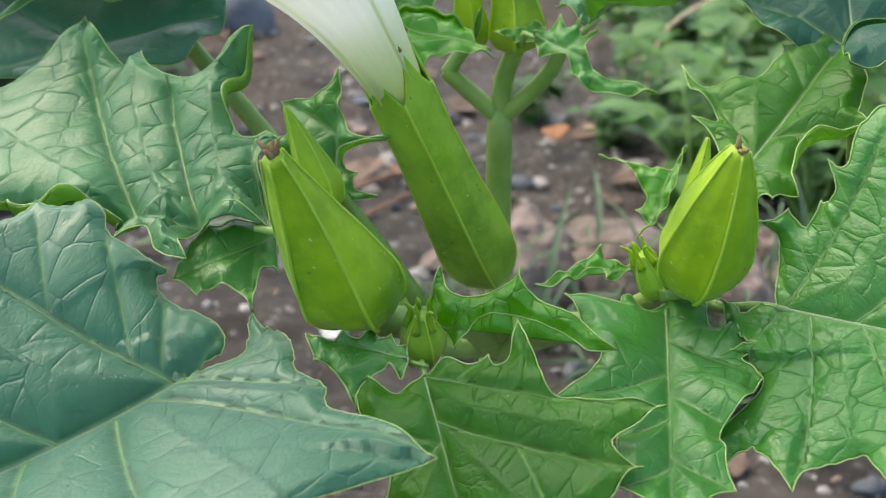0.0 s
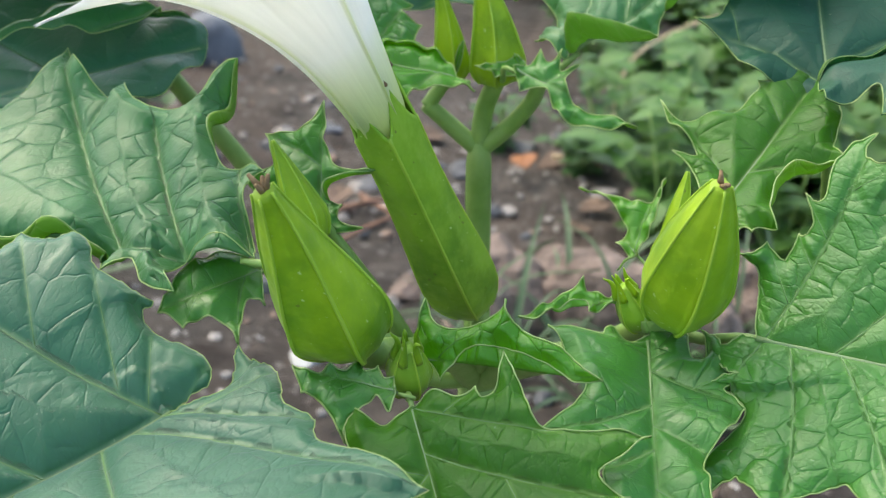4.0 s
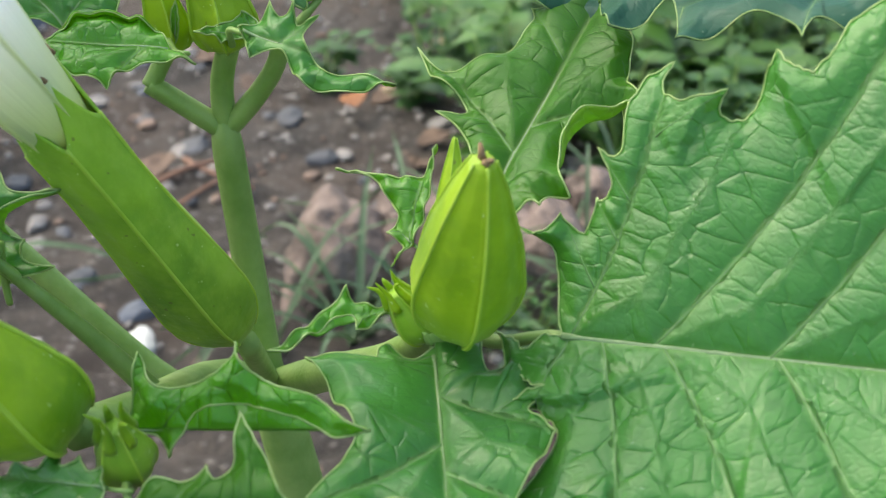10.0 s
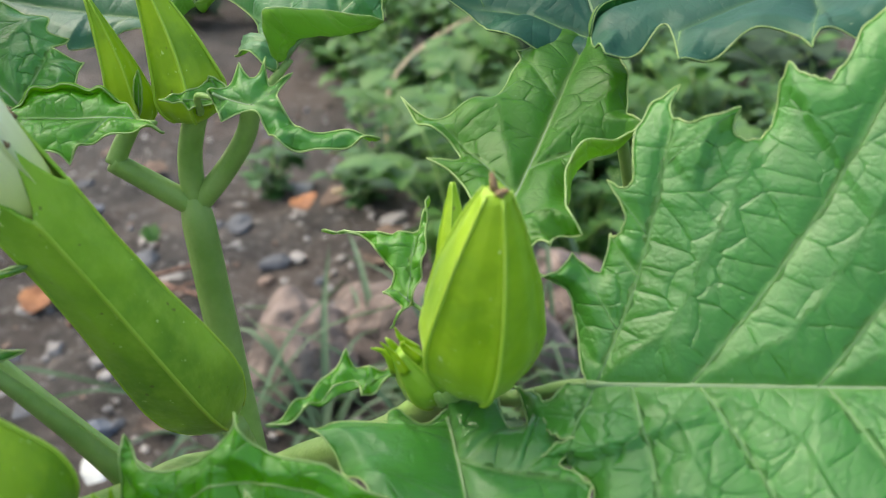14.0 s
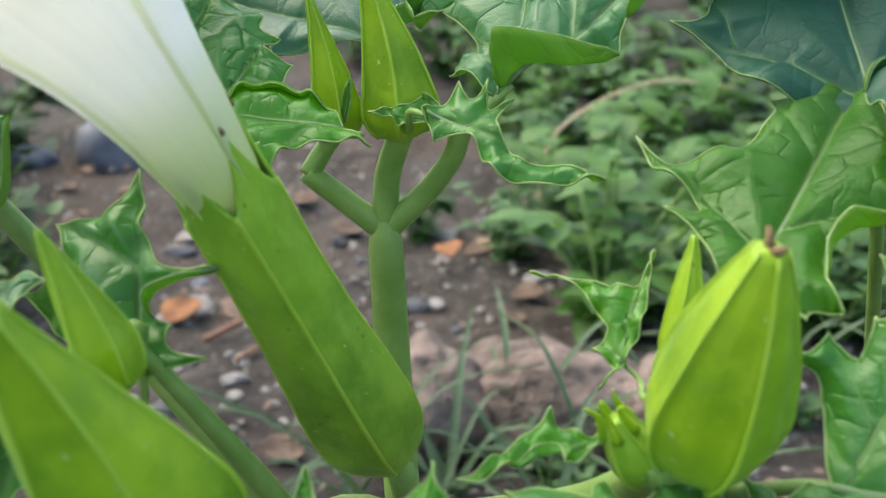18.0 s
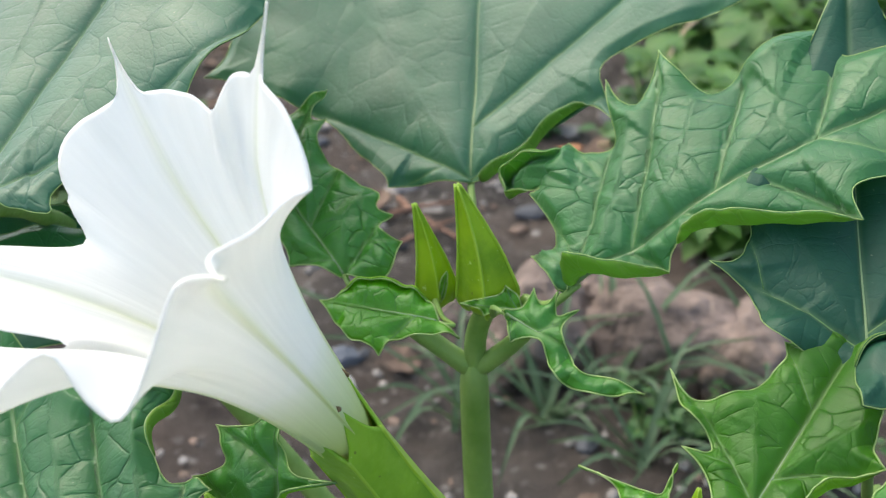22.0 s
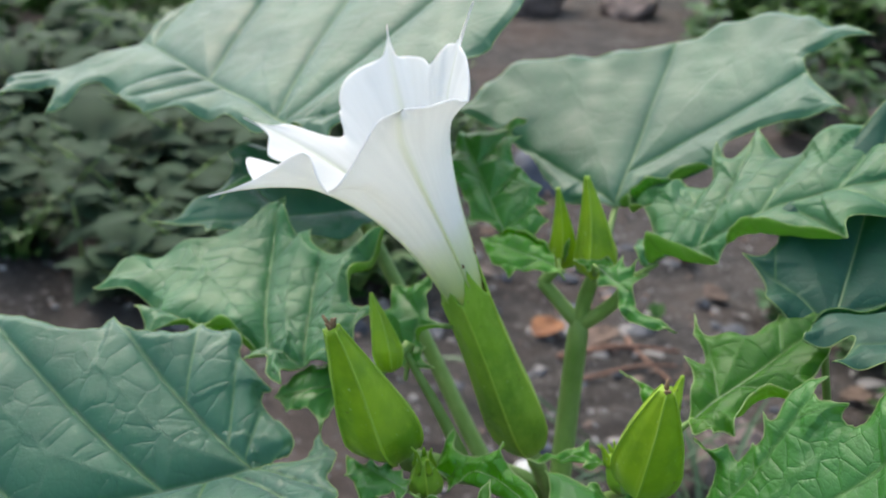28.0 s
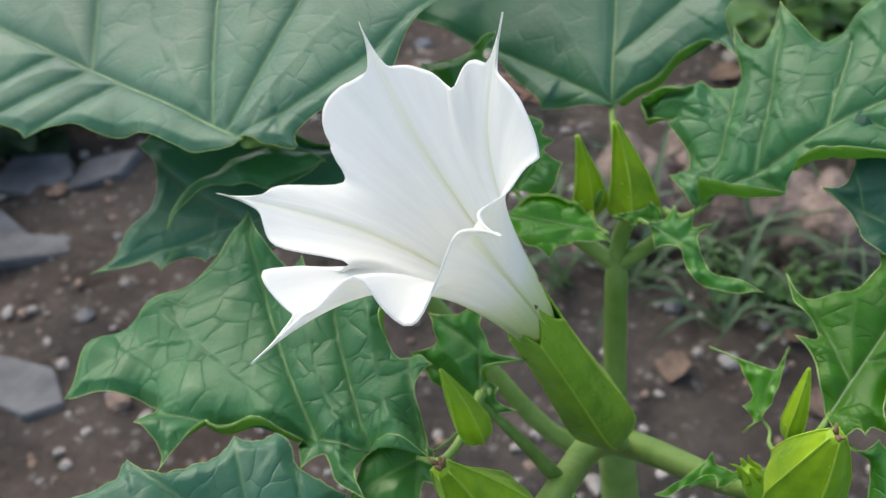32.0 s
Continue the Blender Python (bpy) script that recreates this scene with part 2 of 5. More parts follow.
# old leaves' deep blue-green; also carries the shade on the right-hand leaves as colour
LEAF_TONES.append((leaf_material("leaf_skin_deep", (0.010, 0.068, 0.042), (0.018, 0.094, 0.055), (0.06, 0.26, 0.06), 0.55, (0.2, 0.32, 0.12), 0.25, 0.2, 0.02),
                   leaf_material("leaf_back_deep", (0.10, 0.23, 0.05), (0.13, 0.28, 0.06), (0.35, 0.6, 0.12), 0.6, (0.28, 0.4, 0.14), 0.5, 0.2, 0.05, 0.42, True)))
LEAF_TONES.append((leaf_material("leaf_skin_grass", (0.021, 0.098, 0.006), (0.040, 0.155, 0.010), (0.26, 0.62, 0.04), 0.42, (0.24, 0.38, 0.12), 0.34, 0.42, 0.03, 0.38),
                   leaf_material("leaf_back_grass", (0.15, 0.32, 0.03), (0.20, 0.40, 0.04), (0.5, 0.8, 0.12), 0.6, (0.42, 0.56, 0.16), 0.5, 0.35, 0.05, 0.42, True)))
VEIN = flesh("vein_green", (0.10, 0.235, 0.07), (0.16, 0.30, 0.10), (0.25, 0.42, 0.12), 0.2, 0.55, 200)
RIB = flesh("midrib_green", (0.18, 0.30, 0.12), (0.27, 0.38, 0.19), (0.3, 0.45, 0.15), 0.2, 0.55, 200)
MARGIN = flesh("margin_pale", (0.27, 0.42, 0.12), (0.40, 0.53, 0.22), (0.38, 0.58, 0.14), 0.3, 0.5, 300)
STEM = plain("stem_green", (0.15, 0.275, 0.05), (0.24, 0.365, 0.10), 0.5, 180, 0.35, 0.0002)
SEPAL = sepal_skin("sepal_green", (0.13, 0.29, 0.012), (0.27, 0.48, 0.026), (0.30, 0.48, 0.05), (0.40, 0.68, 0.02), 0.10)
SEPAL_YELLOW = sepal_skin("sepal_yellow_green", (0.12, 0.26, 0.005), (0.29, 0.46, 0.008), (0.35, 0.52, 0.02), (0.55, 0.8, 0.02), 0.18)
RIDGE = flesh("sepal_ridge", (0.30, 0.49, 0.03), (0.37, 0.55, 0.06), (0.5, 0.66, 0.08), 0.1, 0.45, 200)
PETAL = petal_skin()
DRY = plain("dry_brown_tip", (0.12, 0.07, 0.03), (0.3, 0.2, 0.1), 0.8, 900)


# ---------------------------------------------------------------- makers
def part(name, bm, material, parent=None, label="", smooth=True):
    """Links a bmesh as one mesh object."""
    me = bpy.data.meshes.new(name)
    bm.to_mesh(me)
    bm.free()
    for m in material if isinstance(material, (list, tuple)) else [material]:
        me.materials.append(m)
    if smooth:
        me.shade_smooth()
    ob = new(name, me)
    if parent is not None:
        ob.parent = parent
    return tagged(ob, label)


def thing(name, label, category, group="", kind="", at=(0, 0, 0)):
    ob = new(name)
    ob.location = at
    ob.empty_display_size = 0.01
    return tagged(ob, label, category, group, kind)


def curve_points(points, count):
    """Smooth points through a few given ones."""
    p = [Vector(q) for q in points]
    if len(p) == 2:
        return [p[0].lerp(p[1], i / (count - 1)) for i in range(count)]
    p = [p[0] * 2 - p[1]] + p + [p[-1] * 2 - p[-2]]
    out = []
    for i in range(count):
        s = i / (count - 1) * (len(p) - 3)
        k = min(int(s), len(p) - 4)
        t = s - k
        a, b, c, d = p[k:k + 4]
        out.append(0.5 * (2 * b + (c - a) * t + (2 * a - 5 * b + 4 * c - d) * t * t + (3 * b - a - 3 * c + d) * t ** 3))
    return out


def tube(bm, points, radius, sides=8, closed=True, ridge=0.0):
    """A tube along points; radius is a number or a function of 0..1."""
    r = radius if callable(radius) else (lambda s: radius)
    n = len(points)
    side = None
    rings = []
    for i, p in enumerate(points):
        d = (points[min(i + 1, n - 1)] - points[max(i - 1, 0)])
        d = d.normalized() if d.length > 1e-12 else Vector((0, 0, 1))
        if side is None:
            side = d.orthogonal().normalized()
        side = (side - d * side.dot(d)).normalized()
        up = d.cross(side)
        rr = r(i / (n - 1))
        rings.append([bm.verts.new(p + (side * math.cos(a) + up * math.sin(a)) * rr * (1 + ridge * math.cos(5 * a)))
                      for a in (2 * math.pi * k / sides for k in range(sides))])
    for a, b in zip(rings, rings[1:]):
        for k in range(sides):
            bm.faces.new((a[k], a[(k + 1) % sides], b[(k + 1) % sides], b[k]))
    if closed:
        bm.faces.new(rings[0][::-1])
        bm.faces.new(rings[-1])


def tube_part(name, points, radius, material, parent, label="", sides=8, count=14, ridge=0.0):
    bm = bmesh.new()
    tube(bm, curve_points(points, count), radius, sides, True, ridge)
    return part(name, bm, material, parent, label)


plant = thing("thorn_apple_plant", "green thorn-apple plant with a white trumpet flower", "plant")


def margin_line(controls, steps=8):
    """From (u, v, sharp) controls: a fine outline with drawn-out tips and round bays."""
    out = []
    n = len(controls)
    pts = [Vector(q[:2]) for q in controls]

    def tangent(i, way):
        a, b = pts[i], pts[i + way]
        if i == 0 or i == n - 1:
            return b - a
        if controls[i][2]:
            axis = pts[i] - (pts[i - 1] + pts[i + 1]) * 0.5
            return ((b - a).normalized() * 0.65 - axis.normalized() * 0.55) * (b - a).length
        return (pts[i + 1] - pts[i - 1]) * 0.5 * way

    for i in range(n - 1):
        a, b = pts[i], pts[i + 1]
        size = (b - a).length
        ta, tb = tangent(i, 1), -tangent(i + 1, -1)
        ta = ta * min(1.0, size / max(ta.length, 1e-9))
        tb = tb * min(1.0, size / max(tb.length, 1e-9))
        for k in range(steps):
            t = k / steps
            out.append((2 * t ** 3 - 3 * t * t + 1) * a + (t ** 3 - 2 * t * t + t) * ta
                       + (3 * t * t - 2 * t ** 3) * b + (t ** 3 - t * t) * tb)
    return out


def nearest(points, line):
    """Distance of each point to a polyline, and how far along it the foot lies."""
    best = np.full(len(points), 1e9)
    where = np.zeros(len(points))
    for k in range(len(line) - 1):
        p, d = line[k], line[k + 1] - line[k]
        t = np.clip(((points - p) @ d) / max(1e-12, d @ d), 0, 1)
        r = np.hypot(*(points - p - t[:, None] * d).T)
        nearer = r < best
        best[nearer], where[nearer] = r[nearer], k + t[nearer]
    return best, where


def on_sheet(p, rim):
    """Whether a point lies inside an outline."""
    a, b = rim, np.roll(rim, -1, axis=0)
    crossing = (a[:, 1] > p[1]) != (b[:, 1] > p[1])
    at = a[:, 0] + (p[1] - a[:, 1]) / np.where(crossing, b[:, 1] - a[:, 1], 1) * (b[:, 0] - a[:, 0])
    return bool(np.sum(crossing & (p[0] < at)) % 2)


leaf_count = 0


def leaf(label, base, apex, normal, bend, left, right, tone=0.5, node=None, ripple=0.03, owner=None, rolls=(), vein=1.0, puff=1.0, fold=(0, 0)):
    """A toothed leaf. left and right: bays (0), teeth (1) and lobe tips with a vein (2) from base to apex, in leaf lengths along and
    across the midrib; bend: how the sheet curves along, skewed and across; node: where its stalk starts; fold: how far each half is lifted;
    rolls: (side, from, to, height, tilt), stretches of margin, by control number, that turn up to show the underside."""
    global leaf_count
    leaf_count += 1
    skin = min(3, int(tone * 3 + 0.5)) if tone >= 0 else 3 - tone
    tone = 0.7 if tone == -2 else max(0, tone)
    rnd = random.Random(leaf_count)
    phase = rnd.uniform(0, 6.28)
    base, apex = Vector(base), Vector(apex)
    length = (apex - base).length
    e1 = (apex - base) / length
    e3 = Vector(normal)
    e3 = (e3 - e1 * e3.dot(e1)).normalized()
    e2 = e3.cross(e1)
    a, b, c = bend
    steps = 8
    # outline: up the left margin, back down the right one
    lines = [margin_line([(0, 0.0, 0)] + list(side) + [(1, 0, 1)], steps) for side in (left, right)]
    rim = [tuple(p) for p in lines[0]] + [(1.0, 0.0)] + [tuple(p) for p in lines[1][:0:-1]]
    wave = [0.006 * noise.noise((k * 0.31, phase, 0)) for k in range(len(rim))]
    rim = np.array([(p[0], p[1] + q) for p, q in zip(rim, wave)])
    # veins: midrib, one to each lobe, thin ones to the teeth
    veins = [(np.array([(u, 0.0) for u in np.linspace(0.0, 0.985, 40)]), 0)]
    teeth = []
    for controls in (left, right):
        top, last = -0.03, None
        for u, v, sharp in controls:
            if sharp == 2:
                top = min(0.95, max(top + 0.04, u - 0.62 * abs(v), 0.008))
                mid = np.array((top * 0.45 + u * 0.55 + 0.05 * abs(v) * (1 if u > top else -1), v * 0.47))
                f, t = np.array((top, 0.0)), np.array((u, v))
                curve = [f * (1 - s) ** 2 + 2 * mid * s * (1 - s) + t * s * s for s in np.linspace(0, 0.96, 22)]
                if last is not None and (top - last[0][0]) * length > 0.015:
                    between = [(p + q) / 2 for p, q in zip(last, curve)][:15]
                    veins.append((np.array(between), 1))
                veins.append((np.array(curve), 1))
                last = curve
            elif sharp == 1:
                teeth.append((u, v))
    for u, v in teeth:
        p = np.array((u, v))
        best = None
        for line, order in veins:
            if order < 2:
                for k in range(1, int(len(line) * 0.85)):
                    d = p - line[k]
                    g = line[k] - line[k - 1]
                    r = np.hypot(*d)
                    cost = r * (1 + 1.5 * abs(d @ g / max(1e-9, r * np.hypot(*g)) - 0.72))
                    if best is None or cost < best[0]:
                        best = (cost, line[k])
        f = best[1]
        veins.append((np.array([f + (p - f) * s for s in np.linspace(0.04, 0.94, 9)]), 2))
    # sheet: a fine even net of points inside the outline, tied to outline and veins
    h = max(0.0004, 0.0056 * length) / length
    lo, hi = rim.min(0), rim.max(0)
    rows = np.arange(lo[1], hi[1], h * 0.87)
    grid = np.concatenate([np.stack([np.arange(lo[0] + (h * 0.5 if k % 2 else 0), hi[0], h), np.full(len(np.arange(lo[0] + (h * 0.5 if k % 2 else 0), hi[0], h)), y)], 1)
                              for k, y in enumerate(rows)])
    far = nearest(grid, np.concatenate([rim, rim[:1]]))[0] > 0.35 * h
    for line, order in veins:
        far &= nearest(grid, line)[0] > 0.4 * h
    coords, edges, spans = [Vector(p) for p in rim], [], []
    for line, order in veins:
        spans.append((len(coords), len(line), order))
        edges += [(len(coords) + k, len(coords) + k + 1) for k in range(len(line) - 1)]
        coords += [Vector(p) for p in line]
    coords += [Vector(p) for p in grid[far]]
    flat, _, faces, came, _, _ = geometry.delaunay_2d_cdt(coords, edges, [list(range(len(rim)))], 1, 1e-6)
    flat = np.array([tuple(p) for p in flat])
    place_of = {i: k for k, ids in enumerate(came) for i in ids}
    # relief
    u, v = flat[:, 0], flat[:, 1]
    uu, vv = np.clip(u, -0.3, 1.2), np.clip(v, -0.9, 0.9)
    w = a * uu * uu + b * uu * vv + c * vv * vv + np.abs(vv) * np.where(v > 0, fold[0], fold[1])
    inward, along = nearest(flat, np.concatenate([rim, rim[:1]]))
    walked = np.concatenate([[0], np.cumsum(np.hypot(*np.diff(np.concatenate([rim, rim[:1]]), axis=0).T))])
    run = np.interp(along, np.arange(len(walked)), walked)
    w += ripple * np.exp(-inward / 0.06) * np.sin(run * 26 + phase) * (0.6 + 0.4 * np.sin(run * 11 + 2 * phase))
    main = np.full(len(flat), 1e9)
    fine = main.copy()
    for line, order in veins:
        d = nearest(flat, line)[0] * length
        fine = np.minimum(fine, d * (1.0 if order < 2 else 1.4))
        if order < 2:
            main = np.minimum(main, d)
    # coordinates for the net between the veins: along the nearest vein, and out from it
    reach = np.full(len(flat), 1e9)
    runner_up = reach.copy()
    netco = np.zeros((len(flat), 2))
    for k, (line, order) in enumerate(veins):
        if order < 2:
            d, where = nearest(flat, line)
            cut = np.clip(where.astype(int), 0, len(line) - 2)
            step = line[cut + 1] - line[cut]
            hand = step[:, 0] * (v - line[cut, 1]) - step[:, 1] * (u - line[cut, 0]) > 0
            far_along = np.concatenate([[0], np.cumsum(np.hypot(*np.diff(line, axis=0).T))])
            run2 = np.interp(where, np.arange(len(line)), far_along)
            closer = d < reach
            runner_up = np.where(closer, reach, np.minimum(runner_up, d))
            netco[closer] = np.stack([run2 * length * 1.3 + 0.31 * k + 0.17 * hand, d * length * 0.8], 1)[closer]
            reach[closer] = d[closer]
    young = 0.3 + 0.75 * max(0, tone)
    bulge = 0.0010 * puff * (1 - np.exp(-main / 0.0030)) + 0.00045 * puff * (1 - np.exp(-fine / 0.0010))
    bulge += 0.0005 * young * puff * np.array([noise.noise((p[0] * 190, p[1] * 190, phase)) for p in netco]) * (1 - np.exp(-fine / 0.002))
    w += bulge * np.minimum(1, inward * length / 0.0025 + 0.3) / length
    depth = np.full(len(flat), min(1.6, young * puff)) * (1 - np.exp(-fine / 0.0007))
    depth *= 0.4 + 0.6 * np.exp(-(np.hypot(u, v) / 0.42) ** 2)
    depth *= np.clip((runner_up - reach) * length / 0.0012 - 0.4, 0, 1)
    ribbed = np.exp(-(fine / 0.0007) ** 2)
    fresh = np.exp(-inward * length / 0.0016) * (0.35 + 0.5 * max(0, tone)) + max(0, tone) * 0.5 * np.clip(1 - np.hypot(u, v) / 0.3, 0, 1)
    w += np.array([0.012 * noise.noise((p * 4 + phase, q * 4, phase))
                      for p, q in flat])
    count = len(lines[0])
    curls = []
    for side, k0, k1, high, tilt in rolls:
        # arc numbers of the stretch on the whole outline
        s0, s1 = (k0 * steps, k1 * steps) if side > 0 else (len(rim) - k1 * steps, len(rim) - k0 * steps)
        t = (along - s0) / (s1 - s0)
        grow = np.sin(math.pi * np.clip(t, 0, 1)) ** 0.6
        w -= 0.25 * high * grow * np.clip(1 - inward / (1.6 * high), 0, 1) ** 1.5
        curls.append((int(s0), int(s1), high, tilt))
    places = [base + (e1 * p + e2 * q + e3 * r) * length for p, q, r in zip(u, v, w)]
    bm = bmesh.new()
    co_layer = bm.verts.layers.float_vector.new("leafco")
    net_layer = bm.verts.layers.float_vector.new("leafnet")
    cell_layer = bm.verts.layers.float_vector.new("cellco")
    offset = rnd.uniform(0, 3)
    verts = []
    for k, (p, q, r) in enumerate(zip(places, u, v)):
        x = bm.verts.new(p)
        x[net_layer] = (depth[k], ribbed[k], fresh[k])
        x[cell_layer] = (netco[k][0] + offset, netco[k][1], 0)
        x[co_layer] = (q * length + offset, r * length, 0)
        verts.append(x)
    for f in faces:
        bm.faces.new([verts[i] for i in f])
    edge_pts = [places[place_of[k % len(rim)]] for k in range(len(rim) + 1)]
    for s0, s1, high, tilt in curls:
        # turned-up strip, hinged on the sheet's edge
        previous = None
        for k in range(s0, s1 + 1):
            grow = math.sin(math.pi * (k - s0) / (s1 - s0)) ** 0.6 * (1 + 0.35 * noise.noise((k * 0.16, phase, 4)))
            foot = verts[place_of[k % len(rim)]]
            run = edge_pts[(k + 2) % len(rim)] - edge_pts[(k - 2) % len(rim)]
            out = e3.cross(run).normalized()
            p, column = foot.co.copy(), [foot]
            for j in range(1, 7):
                ang = radians(35 + (tilt - 35) * (j / 6) ** 0.7)
                p = p + (out * math.cos(ang) + e3 * math.sin(ang)) * (high * length * grow * 1.15 + 2e-6) / 6
                x = bm.verts.new(p)
                x[co_layer] = (foot[co_layer][0], foot[co_layer][1] + j * 0.0006, 0)
                x[net_layer] = (0.8, 0.0, 0.4)
                x[cell_layer] = (0.0011 * k + offset, j * 0.0007, 0.4)
                column.append(x)
            edge_pts[k % len(rim)] = p
            if previous:
                for j in range(6):
                    bm.faces.new((previous[j], previous[j + 1], column[j + 1], column[j]))
            previous = column
    edge_pts[len(rim)] = edge_pts[0]
    bmesh.ops.recalc_face_normals(bm, faces=bm.faces[:])
    if sum(f.normal.dot(e3) * f.calc_area() for f in bm.faces) < 0:
        bmesh.ops.reverse_faces(bm, faces=bm.faces[:])
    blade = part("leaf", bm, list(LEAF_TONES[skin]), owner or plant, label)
    mod = blade.modifiers.new("sheet", "SOLIDIFY")
    mod.thickness, mod.offset, mod.material_offset = 0.0002, -1.0, 1
    # midrib, side veins and the pale rim
    small = min(1.0, length / 0.045 + 0.2) * vein
    for start, size, order in spans:
        pts = []
        for k in range(size):
            if start + k in place_of and on_sheet(coords[start + k], rim):
                pts.append(places[place_of[start + k]])
            elif len(pts) > 3:
                break
            else:
                pts = []
        if len(pts) < 3:
            continue
        bm = bmesh.new()
        thick = ((0.00030 + 0.0010 * length, 0.00015, 0.00007)[order]) * small
        tube(bm, [p - e3 * thick * 0.55 for p in pts], lambda s: thick * (1 - 0.82 * s) + 0.00003, 6)
        part(("midrib", "side_vein", "side_vein")[order], bm, (RIB, VEIN, VEIN)[order], blade)
    bm = bmesh.new()
    tube(bm, edge_pts, 0.00008 + 0.00004 * min(1.0, max(0, tone) * 1.5), 4)
    part("margin", bm, MARGIN, blade)
    if node is not None:
        start = Vector(node)
        dip = (start + base) / 2 - e1 * 0.1 * (base - start).length - Vector((0, 0, 0.15 * (base - start).length))
        tube_part("petiole", [start, dip, base - e1 * 0.002 - e3 * 0.0009, base + e1 * 0.03 * length - e3 * 0.0007], lambda s: (0.0010 - 0.0005 * s) * min(1.0, length / 0.045 + 0.1), STEM, blade, sides=8)
    return blade


def bud(name, base, tip, radius, label, ridges=5, turn=0.0, belly=0.28, neck=1.0, bulge=(0, 0, 0), sharp=0.75, dry=True, parent=None, slim=0.5, turning=0.0, end=0.16, skin=None, spikes=0):
    """A five-angled green bud: a pleated, swollen calyx that narrows to a pointed tip."""
    base, tip = Vector(base), Vector(tip)
    axis = tip - base
    h = axis.length
    d = axis.normalized()
    x = d.orthogonal().normalized()
    x = Matrix.Rotation(turn, 3, d) @ x
    y = d.cross(x)
    swell = Vector(bulge)
    bm = bmesh.new()
    around, along = 60, 34
    rings = []

    def girth(s):
        if s < belly:
            return math.sqrt(max(0.0, 1 - (1 - s / belly) ** 2)) * 0.82 + 0.18
        t = (s - belly) / (1 - belly)
        return end + (1 - end) * ((1 - t) * (1 + slim * t)) ** neck

    def spot(s, a):
        wedge = 2 * math.pi / ridges
        q = (a % wedge) - wedge / 2
        side = abs(q) / (wedge / 2)
        face = int(a / wedge + 1e-6) % ridges
        r = radius * girth(s) * (1 - 0.06 * sharp + 0.03 * sharp * side ** 2 + 0.11 * sharp * side ** 7 + 0.015 * math.exp(-(q / 0.07) ** 2) + 0.025 * noise.noise((a * 1.5, s * 6, radius * 900)) + 0.03 * math.sin(face * 2.3))
        lean = swell * math.sin(math.pi * min(1.0, s) ** 0.8)
        b = a + turning * s
        return base + d * (h * s) + (x * math.cos(b) + y * math.sin(b)) * r + lean

    for i in range(along + 1):
        s = i / along
        rings.append([bm.verts.new(spot(s, 2 * math.pi * k / around)) for k in range(around)])
    for p, q in zip(rings, rings[1:]):
        for k in range(around):
            bm.faces.new((p[k], p[(k + 1) % around], q[(k + 1) % around], q[k]))
    bm.faces.new(rings[0][::-1])
    bm.faces.new(rings[-1])
    body = part(name, bm, skin or SEPAL, parent or plant, label)
    for i in range(ridges):
        ang = i * 2 * math.pi / ridges
        bm = bmesh.new()
        tube(bm, [spot(j / 24, ang).lerp(base + d * (h * j / 24) + swell * math.sin(math.pi * (j / 24) ** 0.8), 0.03) for j in range(1, 25)], lambda s: 0.00028 * (1 - 0.4 * s) * min(1.0, radius / 0.005), 8)
        part("ridge", bm, RIDGE, body)
    for i in range(spikes):
        bm = bmesh.new()
        a = i * 2 * math.pi / spikes + 0.4
        out = x * math.cos(a) + y * math.sin(a)
        p0 = spot(0.8, a)
        tube(bm, curve_points([p0, spot(1.0, a) + out * radius * 0.1 + d * h * 0.12, spot(1.0, a) + out * radius * (0.2 + 0.2 * (i % 2)) + d * h * (0.2 + 0.1 * (i % 3))], 9),
             lambda s: radius * (0.20 * (1 - s) + 0.03), 6)
        part("sepal_tip", bm, SEPAL_YELLOW, body)
    if dry:
        bm = bmesh.new()
        for i in range(5):
            v = Vector((rnd_tip.uniform(-1, 1), rnd_tip.uniform(-1, 1), rnd_tip.uniform(-1, 1))) * radius * 0.1
            top = spot(1.0, 0) * 0.5 + spot(1.0, math.pi) * 0.5
            tube(bm, [top - d * 0.0002 + v * 0.5, top + d * 0.0004 + v, top + d * radius * 0.17 + v * 1.8], lambda s: radius * (0.085 - 0.05 * s), 5)
        part("dry_tip", bm, DRY, body, "withered brown tip")
    return body


rnd_tip = random.Random(5)

# ---------------------------------------------------------------- ground


def ground_z(x, y):
    fall = max(0.0, y - 0.2)
    z = -0.2 * fall / (1 + fall * 1.2)
    return z + 0.012 * noise.noise((x * 6, y * 6, 3)) + 0.005 * noise.noise((x * 22, y * 22, 7))


